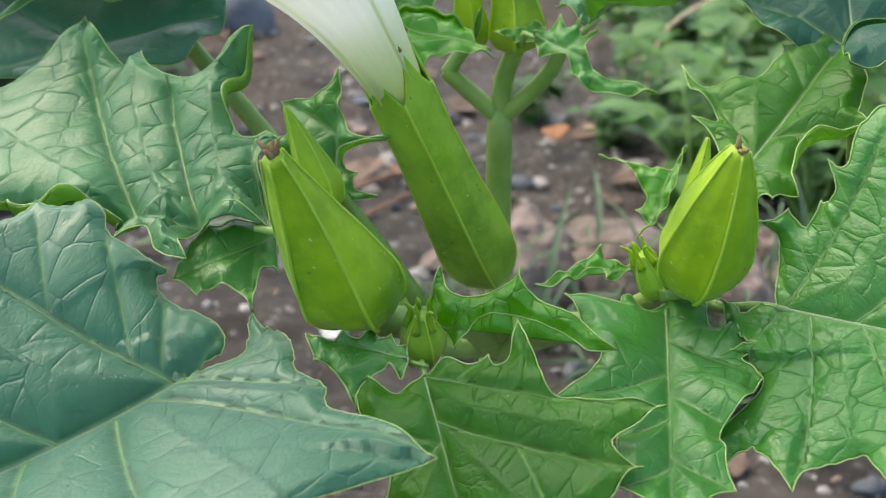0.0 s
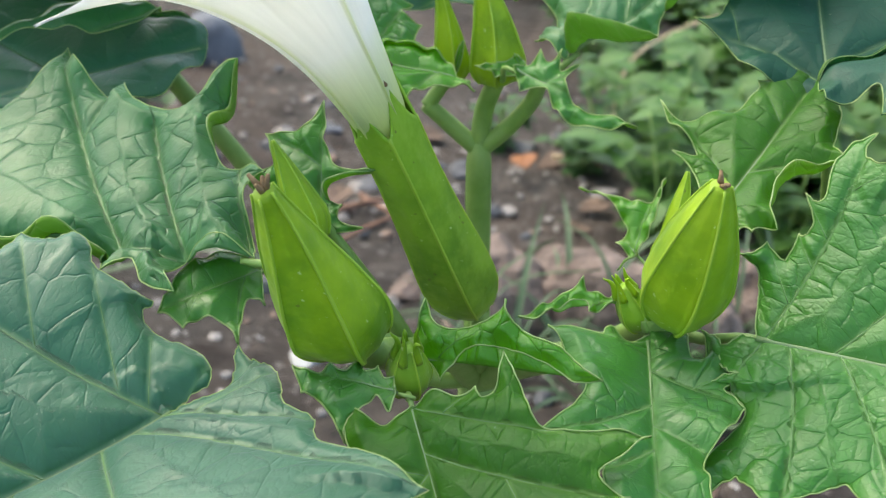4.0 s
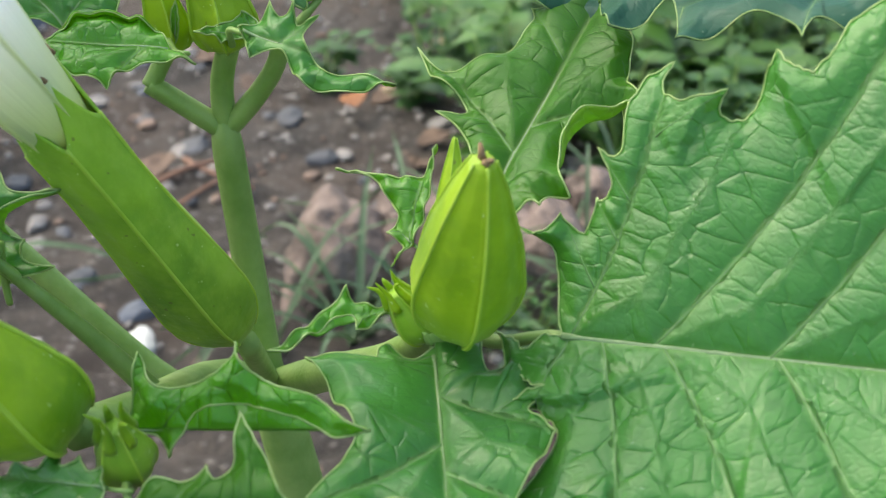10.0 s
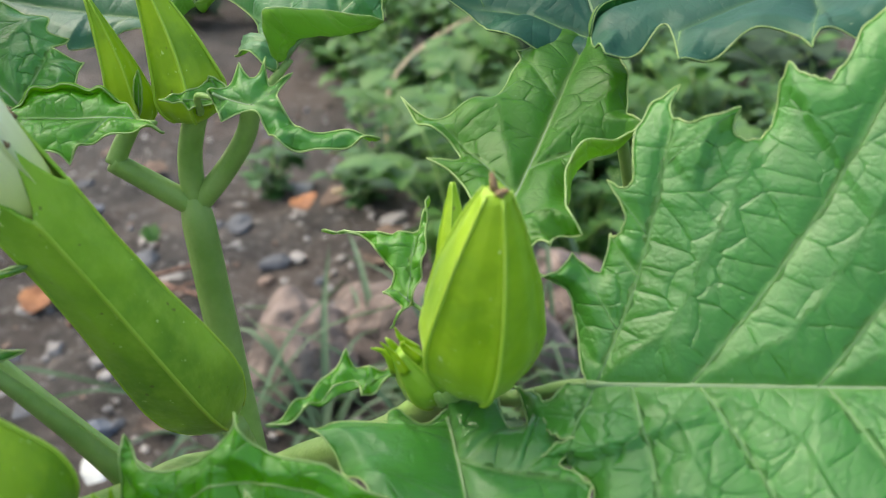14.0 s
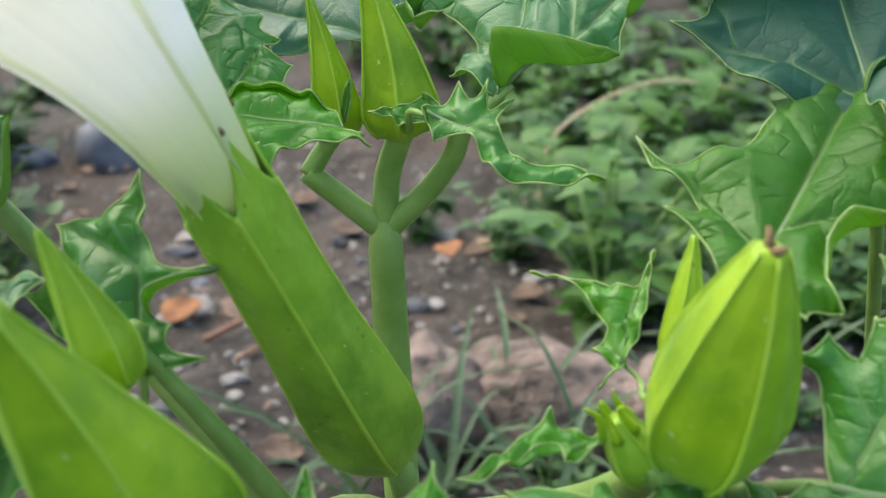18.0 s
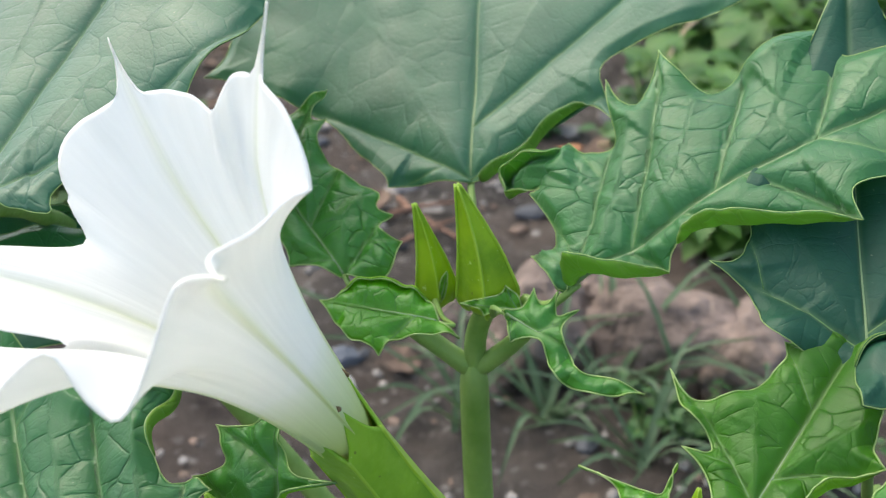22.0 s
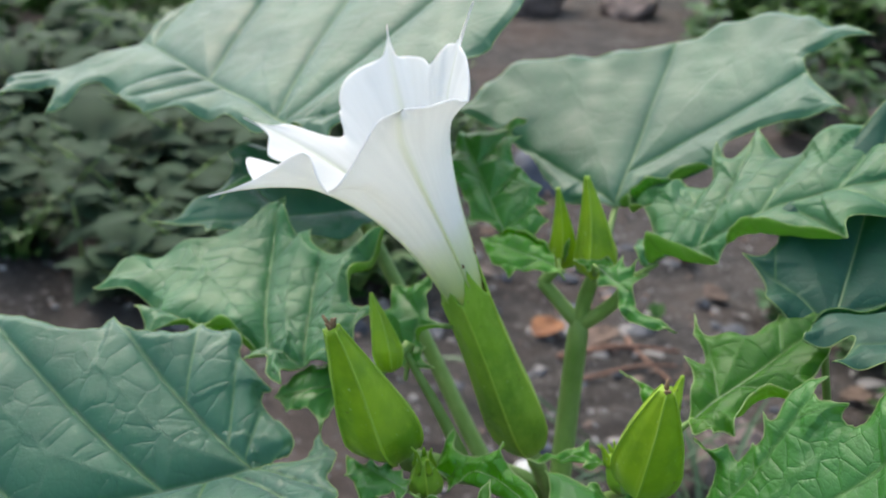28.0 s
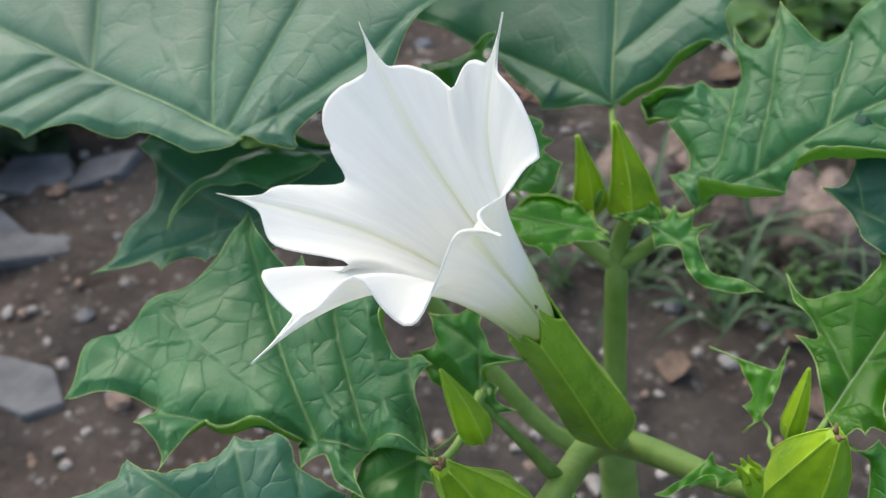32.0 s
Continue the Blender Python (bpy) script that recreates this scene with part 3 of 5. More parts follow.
def soil_material():
    n = Nodes("stony_soil")
    co = n.coords()
    base = n.mix((0.020, 0.017, 0.015), (0.112, 0.093, 0.080), n.ramp(n.noise(co, 22, 9, 0.72), (0.36, (0, 0, 0)), (0.66, (1, 1, 1))))
    reddish = n.mix(base, (0.13, 0.075, 0.05), maths(n, "MULTIPLY", n.ramp(n.noise(co, 5, 3), (0.45, (0, 0, 0)), (0.7, (1, 1, 1))), 0.35))
    v = n.add("TexVoronoi")
    v.inputs["Scale"].default_value = 160
    n.link(co, v.inputs["Vector"])
    grit = n.ramp(v.outputs["Distance"], (0.1, (1, 1, 1)), (0.45, (0, 0, 0)))
    lone = n.ramp(n.noise(co, 140, 2), (0.50, (0, 0, 0)), (0.58, (1, 1, 1)))
    pebbled = n.mix(reddish, (0.27, 0.245, 0.23), maths(n, "MULTIPLY", maths(n, "MULTIPLY", grit, lone), 0.8))
    n.link(pebbled, n.bsdf.inputs["Base Color"])
    n.bsdf.inputs["Roughness"].default_value = 0.95
    rough = n.bump(n.noise(co, 60, 8, 0.7), 0.9, 0.012)
    n.link(n.bump(n.noise(co, 350, 5, 0.7), 0.7, 0.003, n.bump(grit, 0.5, 0.002, rough)), n.bsdf.inputs["Normal"])
    return n.mat


SOIL = soil_material()


def build_ground():
    bm = bmesh.new()
    n = 190
    grow = lambda q: math.sinh(q * 8.2) / math.sinh(8.2) * 80
    cs = [grow(-1 + 2 * i / (n - 1)) for i in range(n)]
    grid = [[bm.verts.new((cx - 0.05, cy + 0.25, ground_z(cx - 0.05, cy + 0.25) + 0.006 * noise.noise((cx * 60, cy * 60, 0)) * (abs(cx) < 2 and abs(cy) < 2)))
             for cx in cs] for cy in cs]
    for r0, r1 in zip(grid, grid[1:]):
        for i in range(n - 1):
            bm.faces.new((r0[i], r0[i + 1], r1[i + 1], r1[i]))
    return tagged(part("ground", bm, SOIL), "dark stony garden soil with grit", "ground", kind="structure")


build_ground()

# ---------------------------------------------------------------- stems
JOINT = (0.002, -0.006, 0.156)
tube_part("stem", [(0.004, 0.0, -0.015), (0.006, -0.004, 0.07), (0.004, -0.006, 0.13), JOINT], lambda s: 0.0052 - 0.0016 * s, STEM, plant, sides=12, ridge=0.03)
tube_part("stem", [JOINT, (0.001, -0.003, 0.178), (0.0002, 0, 0.2016)], lambda s: (0.0024 - 0.0002 * s) * (1 if s < 0.88 else math.sqrt(max(0.05, 1 - ((s - 0.88) / 0.12) ** 2))), STEM, plant, sides=14, ridge=0.05, count=30)
tube_part("stem", [(0.0004, 0, 0.1985), (-0.0040, -0.0008, 0.2026), (-0.0086, -0.0018, 0.2070)], lambda s: 0.0016 - 0.0002 * s, STEM, plant, sides=10)
tube_part("stem", [(-0.0084, -0.0018, 0.2066), (-0.0068, -0.0010, 0.2092), (-0.0050, -0.0004, 0.2116)], lambda s: 0.0013 - 0.0002 * s, STEM, plant, sides=10)
tube_part("stem", [(0.0002, 0, 0.199), (0.0008, 0.0005, 0.206), (0.0034, -0.0006, 0.2130)], lambda s: 0.0017 - 0.0002 * s, STEM, plant, sides=10)
tube_part("stem", [(0.0, 0, 0.1985), (0.0046, 0.0, 0.2030), (0.0086, -0.0004, 0.2082), (0.0104, -0.0010, 0.2130)], lambda s: 0.0016 - 0.0004 * s, STEM, plant, sides=10)
tube_part("branch", [JOINT, (0.0, -0.022, 0.172), (-0.001, -0.045, 0.187), (-0.0017, -0.0595, 0.197)], lambda s: 0.0032 - 0.0012 * s, STEM, plant, sides=12, ridge=0.04)
tube_part("branch", [JOINT, (0.012, -0.018, 0.169), (0.025, -0.033, 0.184), (0.034, -0.046, 0.1995)], lambda s: 0.0032 - 0.0016 * s, STEM, plant, sides=12, ridge=0.04)
tube_part("branch", [(-0.001, -0.040, 0.184), (-0.006, -0.043, 0.196), (-0.0125, -0.046, 0.2085)], lambda s: 0.0015 - 0.0009 * s, STEM, plant, sides=10)
tube_part("branch", [JOINT, (-0.0100, -0.0115, 0.1610), (-0.0350, -0.0066, 0.1880), (-0.0603, -0.0012, 0.2140), (-0.0600, -0.0120, 0.2270), (-0.0580, -0.0222, 0.2342)], lambda s: 0.0022 - 0.0011 * s, STEM, plant, sides=10, count=26)
tube_part("flower_stalk", [JOINT, (0.005, -0.018, 0.17), (0.0066, -0.0281, 0.1832)], lambda s: 0.0016, STEM, plant, sides=10)

# ---------------------------------------------------------------- flower
def flower():
    foot = Vector((0.0066, -0.0281, 0.1826))
    lip = Vector((-0.0062, -0.0375, 0.2205))
    d = (lip - foot).normalized()
    x = d.orthogonal().normalized()
    y = d.cross(x)
    tips = [Vector(p) for p in ((-0.0035, -0.0402, 0.2232), (-0.0041, -0.0332, 0.2246), (-0.0085, -0.0424, 0.2213))]
    first = tips[0] - lip
    turn = math.atan2(first.dot(y), first.dot(x))
    h = (lip - foot).length
    bm = bmesh.new()
    around, along = 70, 40

    def girth(s):
        return float(np.interp(s, (0, 0.03, 0.08, 0.15, 0.24, 0.36, 0.55, 0.78, 1.0), (0.0014, 0.0031, 0.0044, 0.0052, 0.0055, 0.0053, 0.0047, 0.0043, 0.0044)))

    def spot(s, a):
        wedge = 2 * math.pi / 5
        q = ((a - turn + wedge / 2) % wedge) - wedge / 2
        side = abs(q) / (wedge / 2)
        r = girth(min(s, 1.0)) * (0.93 + 0.16 * side ** 2.2 * min(1, s * 6) + 0.015 * noise.noise((a * 2, s * 7, 1)))
        tooth = 0.0074 * (1 - side) ** 1.6
        top = h * 0.94 + tooth
        ss = s * top if s <= 1 else top
        return foot + d * (0.0018 * (1 - min(1.0, s)) + 0.0004) + d * ss + (x * math.cos(a) + y * math.sin(a)) * r

    rings = [[bm.verts.new(spot(i / along, turn + 2 * math.pi * k / around)) for k in range(around)] for i in range(along + 1)]
    for p, q in zip(rings, rings[1:]):
        for k in range(around):
            bm.faces.new((p[k], p[(k + 1) % around], q[(k + 1) % around], q[k]))
    bm.faces.new(rings[0][::-1])
    calyx = part("calyx", bm, SEPAL, plant, "long ribbed green calyx of the flower")
    calyx.modifiers.new("wall", "SOLIDIFY").thickness = 0.0004
    for i in range(5):
        bm = bmesh.new()
        tube(bm, [spot(j / 30, turn + (i + 0.5) * 2 * math.pi / 5).lerp(foot + d * h * j / 30, 0.03) for j in range(1, 31)], 0.00024, 8)
        part("ridge", bm, RIDGE, calyx)
        bm = bmesh.new()
        e = spot(1.0, turn + i * 2 * math.pi / 5)
        tube(bm, [e - d * 0.0006, e, e + d * 0.0008], lambda s: 0.0004 - 0.0003 * s, 5)
        part("dry_tip", bm, DRY, calyx, "withered brown tip")

    # how the rim between two tails is pushed: the pair, where between them, how wide, by how much
    FOLDS = (((4, 0), 0.45, 0.3, (0.0045, 0.0, -0.001)), ((0, 1), 0.42, 0.16, (0.0015, -0.003, -0.0038)), ((0, 1), 0.72, 0.10, (0.0, 0.003, 0.0035)),
             ((1, 2), 0.55, 0.10, (0.009, 0.002, 0.0)), ((1, 2), 0.33, 0.12, (-0.003, 0.0, 0.002)), ((2, 3), 0.32, 0.13, (0.0058, 0.001, -0.0030)), ((2, 3), 0.64, 0.17, (-0.0032, 0.001, 0.0016)), ((3, 4), 0.6, 0.08, (0.001, -0.003, -0.001)))
    # corolla: a long funnel that flares to a five-tailed rim
    tails = [Vector(p) for p in ((-0.0007, -0.0653, 0.2604), (-0.0309, -0.0748, 0.2421), (-0.0482, -0.0481, 0.2452), (-0.0333, -0.0247, 0.2607), (-0.0088, -0.0345, 0.2702))]
    mouth = sum(tails, Vector()) / 5 - Vector((-0.3, -0.25, 0.75)).normalized() * 0.004
    start = foot.lerp(lip, 0.80)
    bend = lip + d * 0.014
    end_dir = (mouth - lip).normalized()
    ex = end_dir.orthogonal().normalized()
    ey = end_dir.cross(ex)
    ang = [math.atan2((t - mouth).dot(ey), (t - mouth).dot(ex)) for t in tails]
    order = sorted(range(5), key=lambda i: ang[i])
    tails, ang = [tails[i] for i in order], [ang[i] for i in order]

    def centre(s):
        return (1 - s) ** 2 * start + 2 * s * (1 - s) * bend + s * s * mouth

    def near(a):
        best = min(range(5), key=lambda i: abs((a - ang[i] + math.pi) % (2 * math.pi) - math.pi))
        return best, (a - ang[best] + math.pi) % (2 * math.pi) - math.pi

    def span(i, side):
        j = (i + (1 if side > 0 else -1)) % 5
        return abs((ang[j] - ang[i] + math.pi) % (2 * math.pi) - math.pi) / 2

    def radius(s):
        t = (s - 0.16) / 0.84
        return 0.0038 + (0.0047 if t > 0 else 0.011) * t + 0.0104 * max(0.0, t) ** 3

    def spot2(s, a):
        i, q = near(a)
        t = abs(q) / span(i, q)          # 0 on a rib, 1 midway between two
        c = centre(min(s, 1.0))
        fold = 1 + s * (0.035 * math.cos(math.pi * t) + 0.03 * s * math.exp(-((t - 0.45) / 0.2) ** 2) - 0.03 * s * t ** 6)
        p = c + (ex * math.cos(a) + ey * math.sin(a)) * (radius(s) * fold + 0.00025 * math.exp(-(q / 0.04) ** 2) + 0.0002 * s * noise.noise((a * 5, s * 5, 2)))
        rim = max(0.0, (s - 0.72) / 0.28)
        p += end_dir * rim * rim * (-0.0022 * t ** 1.5 - 0.0010 * t ** 8 + 0.0007 * math.sin(q * 9 + i * 2.1))
        pull = math.exp(-(q / (0.05 + 0.10 * (1 - max(0.0, (s - 0.93) / 0.07)))) ** 2) * max(0.0, (s - 0.86) / 0.14) ** 1.6
        wide = 0.16 * math.exp(-(q / 0.36) ** 2) * rim ** 3
        g = abs(q) / span(i, q) / 2
        first, g = (i, g) if q > 0 else ((i - 1) % 5, 1 - g)
        pair = frozenset((order[first], order[(first + 1) % 5]))
        for names, at, wide_at, move in FOLDS:
            if pair == frozenset(names):
                g2 = g if order[first] == names[0] else 1 - g
                p = p + Vector(move) * math.exp(-((g2 - at) / wide_at) ** 2) * max(0.0, (s - 0.5) / 0.5) ** 2.2 * min(1.0, 6 * g * (1 - g))
        return p.lerp(tails[i], min(1.0, pull + wide * (1 - pull)))

    angles = []
    for i in range(5):
        step = (ang[(i + 1) % 5] - ang[i]) % (2 * math.pi)
        for k in range(44):
            g = k / 44
            g = g + 0.10 * math.sin(2 * math.pi * g) * -1
            angles.append(ang[i] + step * g)
    rows = [1 - (1 - i / 44) ** 1.25 for i in range(45)]
    bm = bmesh.new()
    layer = bm.verts.layers.float_vector.new("petalco")
    rings = []
    for s in rows:
        rings.append([bm.verts.new(spot2(s, a)) for a in angles])
        for k, x2 in enumerate(rings[-1]):
            x2[layer] = (s, 2 * abs(k / len(angles) - 0.5), math.exp(-(near(angles[k])[1] / 0.055) ** 2))
    for p, q in zip(rings, rings[1:]):
        for k in range(len(angles)):
            bm.faces.new((p[k], p[(k + 1) % len(angles)], q[(k + 1) % len(angles)], q[k]))
    corolla = part("corolla", bm, PETAL, plant, "white trumpet flower with five thin tails")
    corolla.modifiers.new("wall", "SOLIDIFY").thickness = 0.0003


flower()

# ---------------------------------------------------------------- buds
bud("bud", (-0.0022, -0.0605, 0.1990), (-0.0092, -0.0713, 0.2247), 0.0063, "fat swollen green bud with bent brown tip", turn=0.62, belly=0.27, sharp=1.25, bulge=(-0.0009, -0.0006, -0.0006), slim=0.3, neck=1.15, turning=0.75, end=0.20, skin=SEPAL_YELLOW)
bud("bud", (-0.0098, -0.0535, 0.2085), (-0.0156, -0.0523, 0.2216), 0.0026, "slender young green bud", turn=0.9, dry=False, turning=0.6, sharp=1.4, slim=0.15, end=0.07, skin=SEPAL_YELLOW)
bud("bud", (0.0352, -0.0462, 0.1990), (0.0389, -0.0512, 0.2216), 0.0056, "fat ribbed yellow-green bud with dry tip", turn=0.35, belly=0.34, sharp=1.15, bulge=(-0.0001, 0, 0), slim=0.5, turning=0.2, end=0.2, skin=SEPAL_YELLOW)
bud("bud", (0.0340, -0.0370, 0.2020), (0.0350, -0.0330, 0.2143), 0.0018, "slender young green bud", turn=0.9, dry=False, turning=0.5, sharp=1.4, end=0.12, skin=SEPAL_YELLOW)
bud("bud", (-0.0050, -0.0004, 0.2105), (-0.0069, -0.0015, 0.2282), 0.0031, "slender pointed green bud", turn=0.5, belly=0.2, sharp=1.5, dry=False, slim=0.05, neck=1.1, bulge=(0.0005, 0, 0), turning=0.5, end=0.09, skin=SEPAL_YELLOW)
bud("bud", (0.0034, -0.0007, 0.2112), (-0.0004, -0.0025, 0.2325), 0.0044, "pointed green bud with ribs", turn=0.2, belly=0.2, sharp=1.5, dry=False, slim=0.12, neck=1.05, bulge=(0.0005, 0, 0), turning=0.5, end=0.09, skin=SEPAL_YELLOW)
bud("bud", (0.0318, -0.0432, 0.1955), (0.0285, -0.0440, 0.2020), 0.0025, "tiny rounded green bud", turn=0.9, belly=0.4, dry=False, sharp=1.2, spikes=5, end=0.35)
bud("bud", (0.0046, -0.0632, 0.1945), (0.0050, -0.0650, 0.2025), 0.0028, "tiny rounded green bud", turn=0.9, belly=0.4, dry=False, sharp=1.2, spikes=5, end=0.35)

# ---------------------------------------------------------------- leaves
leaf('large dull blue-green leaf with bold pale veins',
     (-0.0215, -0.0752, 0.1950), (-0.0848, -0.1512, 0.1832), (0.1, -0.25, 0.96), bend=(0.05, -0.02, -0.4),
     left=[(-0.02, 0.008, 0), (-0.046, 0.012, 0), (-0.074, 0.004, 0), (-0.094, -0.014, 0), (-0.106, -0.036, 0), (-0.118, -0.046, 1), (-0.116, -0.026, 0), (-0.124, -0.012, 0), (-0.134, 0.002, 0), (-0.13, 0.03, 1), (-0.112, 0.072, 0), (-0.1, 0.094, 0), (-0.102, 0.116, 0), (-0.108, 0.136, 0), (-0.108, 0.152, 2), (-0.09, 0.182, 0), (-0.096, 0.215, 0), (-0.103, 0.245, 0), (-0.112, 0.29, 0), (-0.12, 0.345, 2), (0.0, 0.31, 0), (0.147, 0.34, 2), (0.33, 0.26, 0), (0.477, 0.28, 2), (0.587, 0.183, 0), (0.807, 0.128, 0)],
     right=[(-0.02, -0.004, 0), (-0.048, -0.004, 0), (-0.064, -0.014, 0), (-0.067, -0.034, 0), (-0.06, -0.058, 0), (-0.038, -0.094, 0), (-0.03, -0.126, 0), (-0.052, -0.138, 1), (-0.038, -0.154, 0), (-0.028, -0.174, 0), (-0.012, -0.2, 0), (-0.01, -0.216, 1), (-0.02, -0.244, 0), (-0.01, -0.266, 0), (0.02, -0.274, 0), (0.044, -0.298, 1), (0.08, -0.284, 0), (0.12, -0.288, 0), (0.166, -0.306, 0), (0.196, -0.358, 2), (0.234, -0.34, 0), (0.298, -0.345, 0), (0.35, -0.375, 0), (0.42, -0.42, 2), (0.5, -0.37, 0), (0.661, -0.3, 0), (0.771, -0.312, 2), (0.844, -0.165, 0)], tone=0, ripple=0.014, puff=1.5, fold=(0.6, 0.42))
leaf('toothed green leaf with blistered surface and curled edge',
     (-0.0171, -0.0574, 0.2075), (-0.0796, -0.0583, 0.2027), (-0.069, -0.284, 0.956), bend=(0.05, 0.28, 0.49),
     left=[(0.08, -0.03, 0), (0.15, -0.01, 0), (0.17, 0.05, 0), (0.11, 0.14, 2), (0.2, 0.1, 0), (0.25, 0.04, 0), (0.29, 0.09, 1), (0.34, 0.02, 0), (0.33, 0, 0), (0.43, -0.01, 0), (0.56, 0.01, 0), (0.59, 0, 0), (0.65, 0.16, 2), (0.68, 0.09, 0), (0.75, 0.05, 1), (0.75, -0.02, 0), (0.86, -0.04, 0)],
     right=[(0.05, -0.11, 0), (0.07, -0.17, 0), (0.04, -0.23, 1), (0.08, -0.25, 0), (0.14, -0.24, 0), (0.19, -0.32, 0), (0.18, -0.4, 0), (0.17, -0.5, 2), (0.23, -0.45, 0), (0.32, -0.4, 0), (0.41, -0.42, 0), (0.47, -0.49, 1), (0.5, -0.46, 0), (0.56, -0.49, 0), (0.67, -0.61, 2), (0.7, -0.5, 0), (0.74, -0.44, 0), (0.84, -0.34, 0), (0.99, -0.2, 0)], tone=0.45, node=(-0.0122, -0.045, 0.2095), ripple=0.04, rolls=((1, 8.2, 12.5, 0.045, 112), (-1, 5.5, 8, 0.03, 125)), puff=1.7)
leaf('small spiky young leaf behind the swollen bud',
     (-0.0129, -0.0448, 0.2042), (-0.0156, -0.0325, 0.2189), (-0.166, -0.771, 0.614), bend=(0.00, 0.00, 0.00),
     left=[(0.22, 0.39, 0), (0.47, 0.64, 2), (0.54, 0.4, 0), (0.68, 0.41, 0), (0.8, 0.47, 2), (0.79, 0.34, 0), (0.82, 0.13, 0)],
     right=[(0.01, -0.13, 0), (0.04, -0.35, 1), (0.11, -0.15, 0), (0.22, -0.18, 1), (0.28, -0.05, 0), (0.4, -0.07, 0), (0.46, -0.41, 2), (0.5, -0.13, 0), (0.67, -0.03, 0), (0.78, -0.01, 0)], tone=0.75, node=(-0.0122, -0.044, 0.209), ripple=0.03, rolls=((-1, 4.8, 7, 0.08, 112),), puff=1.3)
leaf('dark folded leaflet under a larger leaf',
     (-0.0183, -0.0527, 0.203), (-0.0282, -0.0634, 0.2015), (0.175, -0.3, 0.938), bend=(0.00, 0.00, 0.00),
     left=[(0.17, 0.4, 1), (0.25, 0.25, 0), (0.4, 0.41, 0), (0.55, 0.63, 2), (0.57, 0.41, 0), (0.71, 0.26, 0), (0.9, 0.29, 1), (0.93, 0.13, 0)],
     right=[(0.17, -0.28, 0), (0.59, -0.32, 0)], tone=0.8, node=(-0.0122, -0.046, 0.2095), ripple=0.04)
leaf('glossy toothed green leaf with pale midrib',
     (0.0065, -0.0693, 0.1973), (0.017, -0.0883, 0.1886), (-0.093, -0.45, 0.87), bend=(-0.10, 0.05, -0.06),
     left=[(-0.03, 0.13, 0), (0.04, 0.24, 0), (0.03, 0.34, 1), (0.1, 0.36, 0), (0.04, 0.45, 0), (-0.13, 0.53, 1), (0.02, 0.55, 0), (0.2, 0.56, 0), (0.32, 0.58, 0), (0.41, 0.71, 0), (0.47, 0.89, 0), (0.55, 1.07, 2), (0.6, 0.94, 0), (0.63, 0.81, 0), (0.66, 0.77, 0), (0.71, 0.78, 0), (0.81, 0.87, 2), (0.83, 0.77, 0), (0.9, 0.68, 0), (0.98, 0.5, 0), (1.0, 0.42, 1)],
     right=[(0.04, -0.05, 0), (0.06, -0.16, 0), (-0.07, -0.28, 1), (-0.03, -0.33, 0), (0.09, -0.35, 0), (0.24, -0.35, 1), (0.29, -0.28, 0), (0.45, -0.27, 0), (0.58, -0.33, 2), (0.73, -0.22, 0)], tone=-2, node=(0.004, -0.06, 0.193), ripple=0.035, puff=1.1, fold=(0.06, 0.10))
leaf('small wrinkled leaf beside a tiny bud',
     (0.0045, -0.0685, 0.1985), (-0.0089, -0.0669, 0.1985), (-0.06, -0.5, 0.86), bend=(0.05, 0.00, 0.05),
     left=[(0.0, 0.2, 0), (0.15, 0.09, 0), (0.27, 0.27, 1), (0.33, 0.36, 0), (0.29, 0.57, 2), (0.48, 0.37, 0), (0.69, 0.24, 0), (0.8, 0.25, 1)],
     right=[(0.08, -0.14, 1), (0.14, -0.09, 0), (0.24, -0.19, 1), (0.32, -0.10, 0), (0.42, -0.21, 1), (0.51, -0.08, 0), (0.66, -0.11, 1), (0.78, 0.01, 0)], tone=0.8, node=(0.004, -0.062, 0.194), ripple=0.05)
leaf('curled young leaf with upturned teeth',
     (0.0035, -0.0600, 0.1975), (0.0281, -0.0636, 0.2007), (-0.19, -0.77, 0.6), bend=(0.00, 0.05, 0.25),
     left=[(0.03, 0.09, 0), (0.06, 0.3, 2), (0.12, 0.2, 0), (0.22, 0.16, 0), (0.37, 0.2, 0), (0.45, 0.26, 0), (0.49, 0.33, 1), (0.53, 0.25, 0), (0.61, 0.18, 0), (0.77, 0.14, 0), (0.86, 0.08, 0)],
     right=[(0.12, -0.02, 0), (0.20, -0.10, 1), (0.25, -0.01, 0), (0.31, 0.07, 0), (0.42, 0.10, 0), (0.57, 0.09, 0), (0.72, 0.05, 0), (0.88, -0.02, 0)], tone=1.0, node=(0.003, -0.058, 0.192), ripple=0.03, puff=1.2)
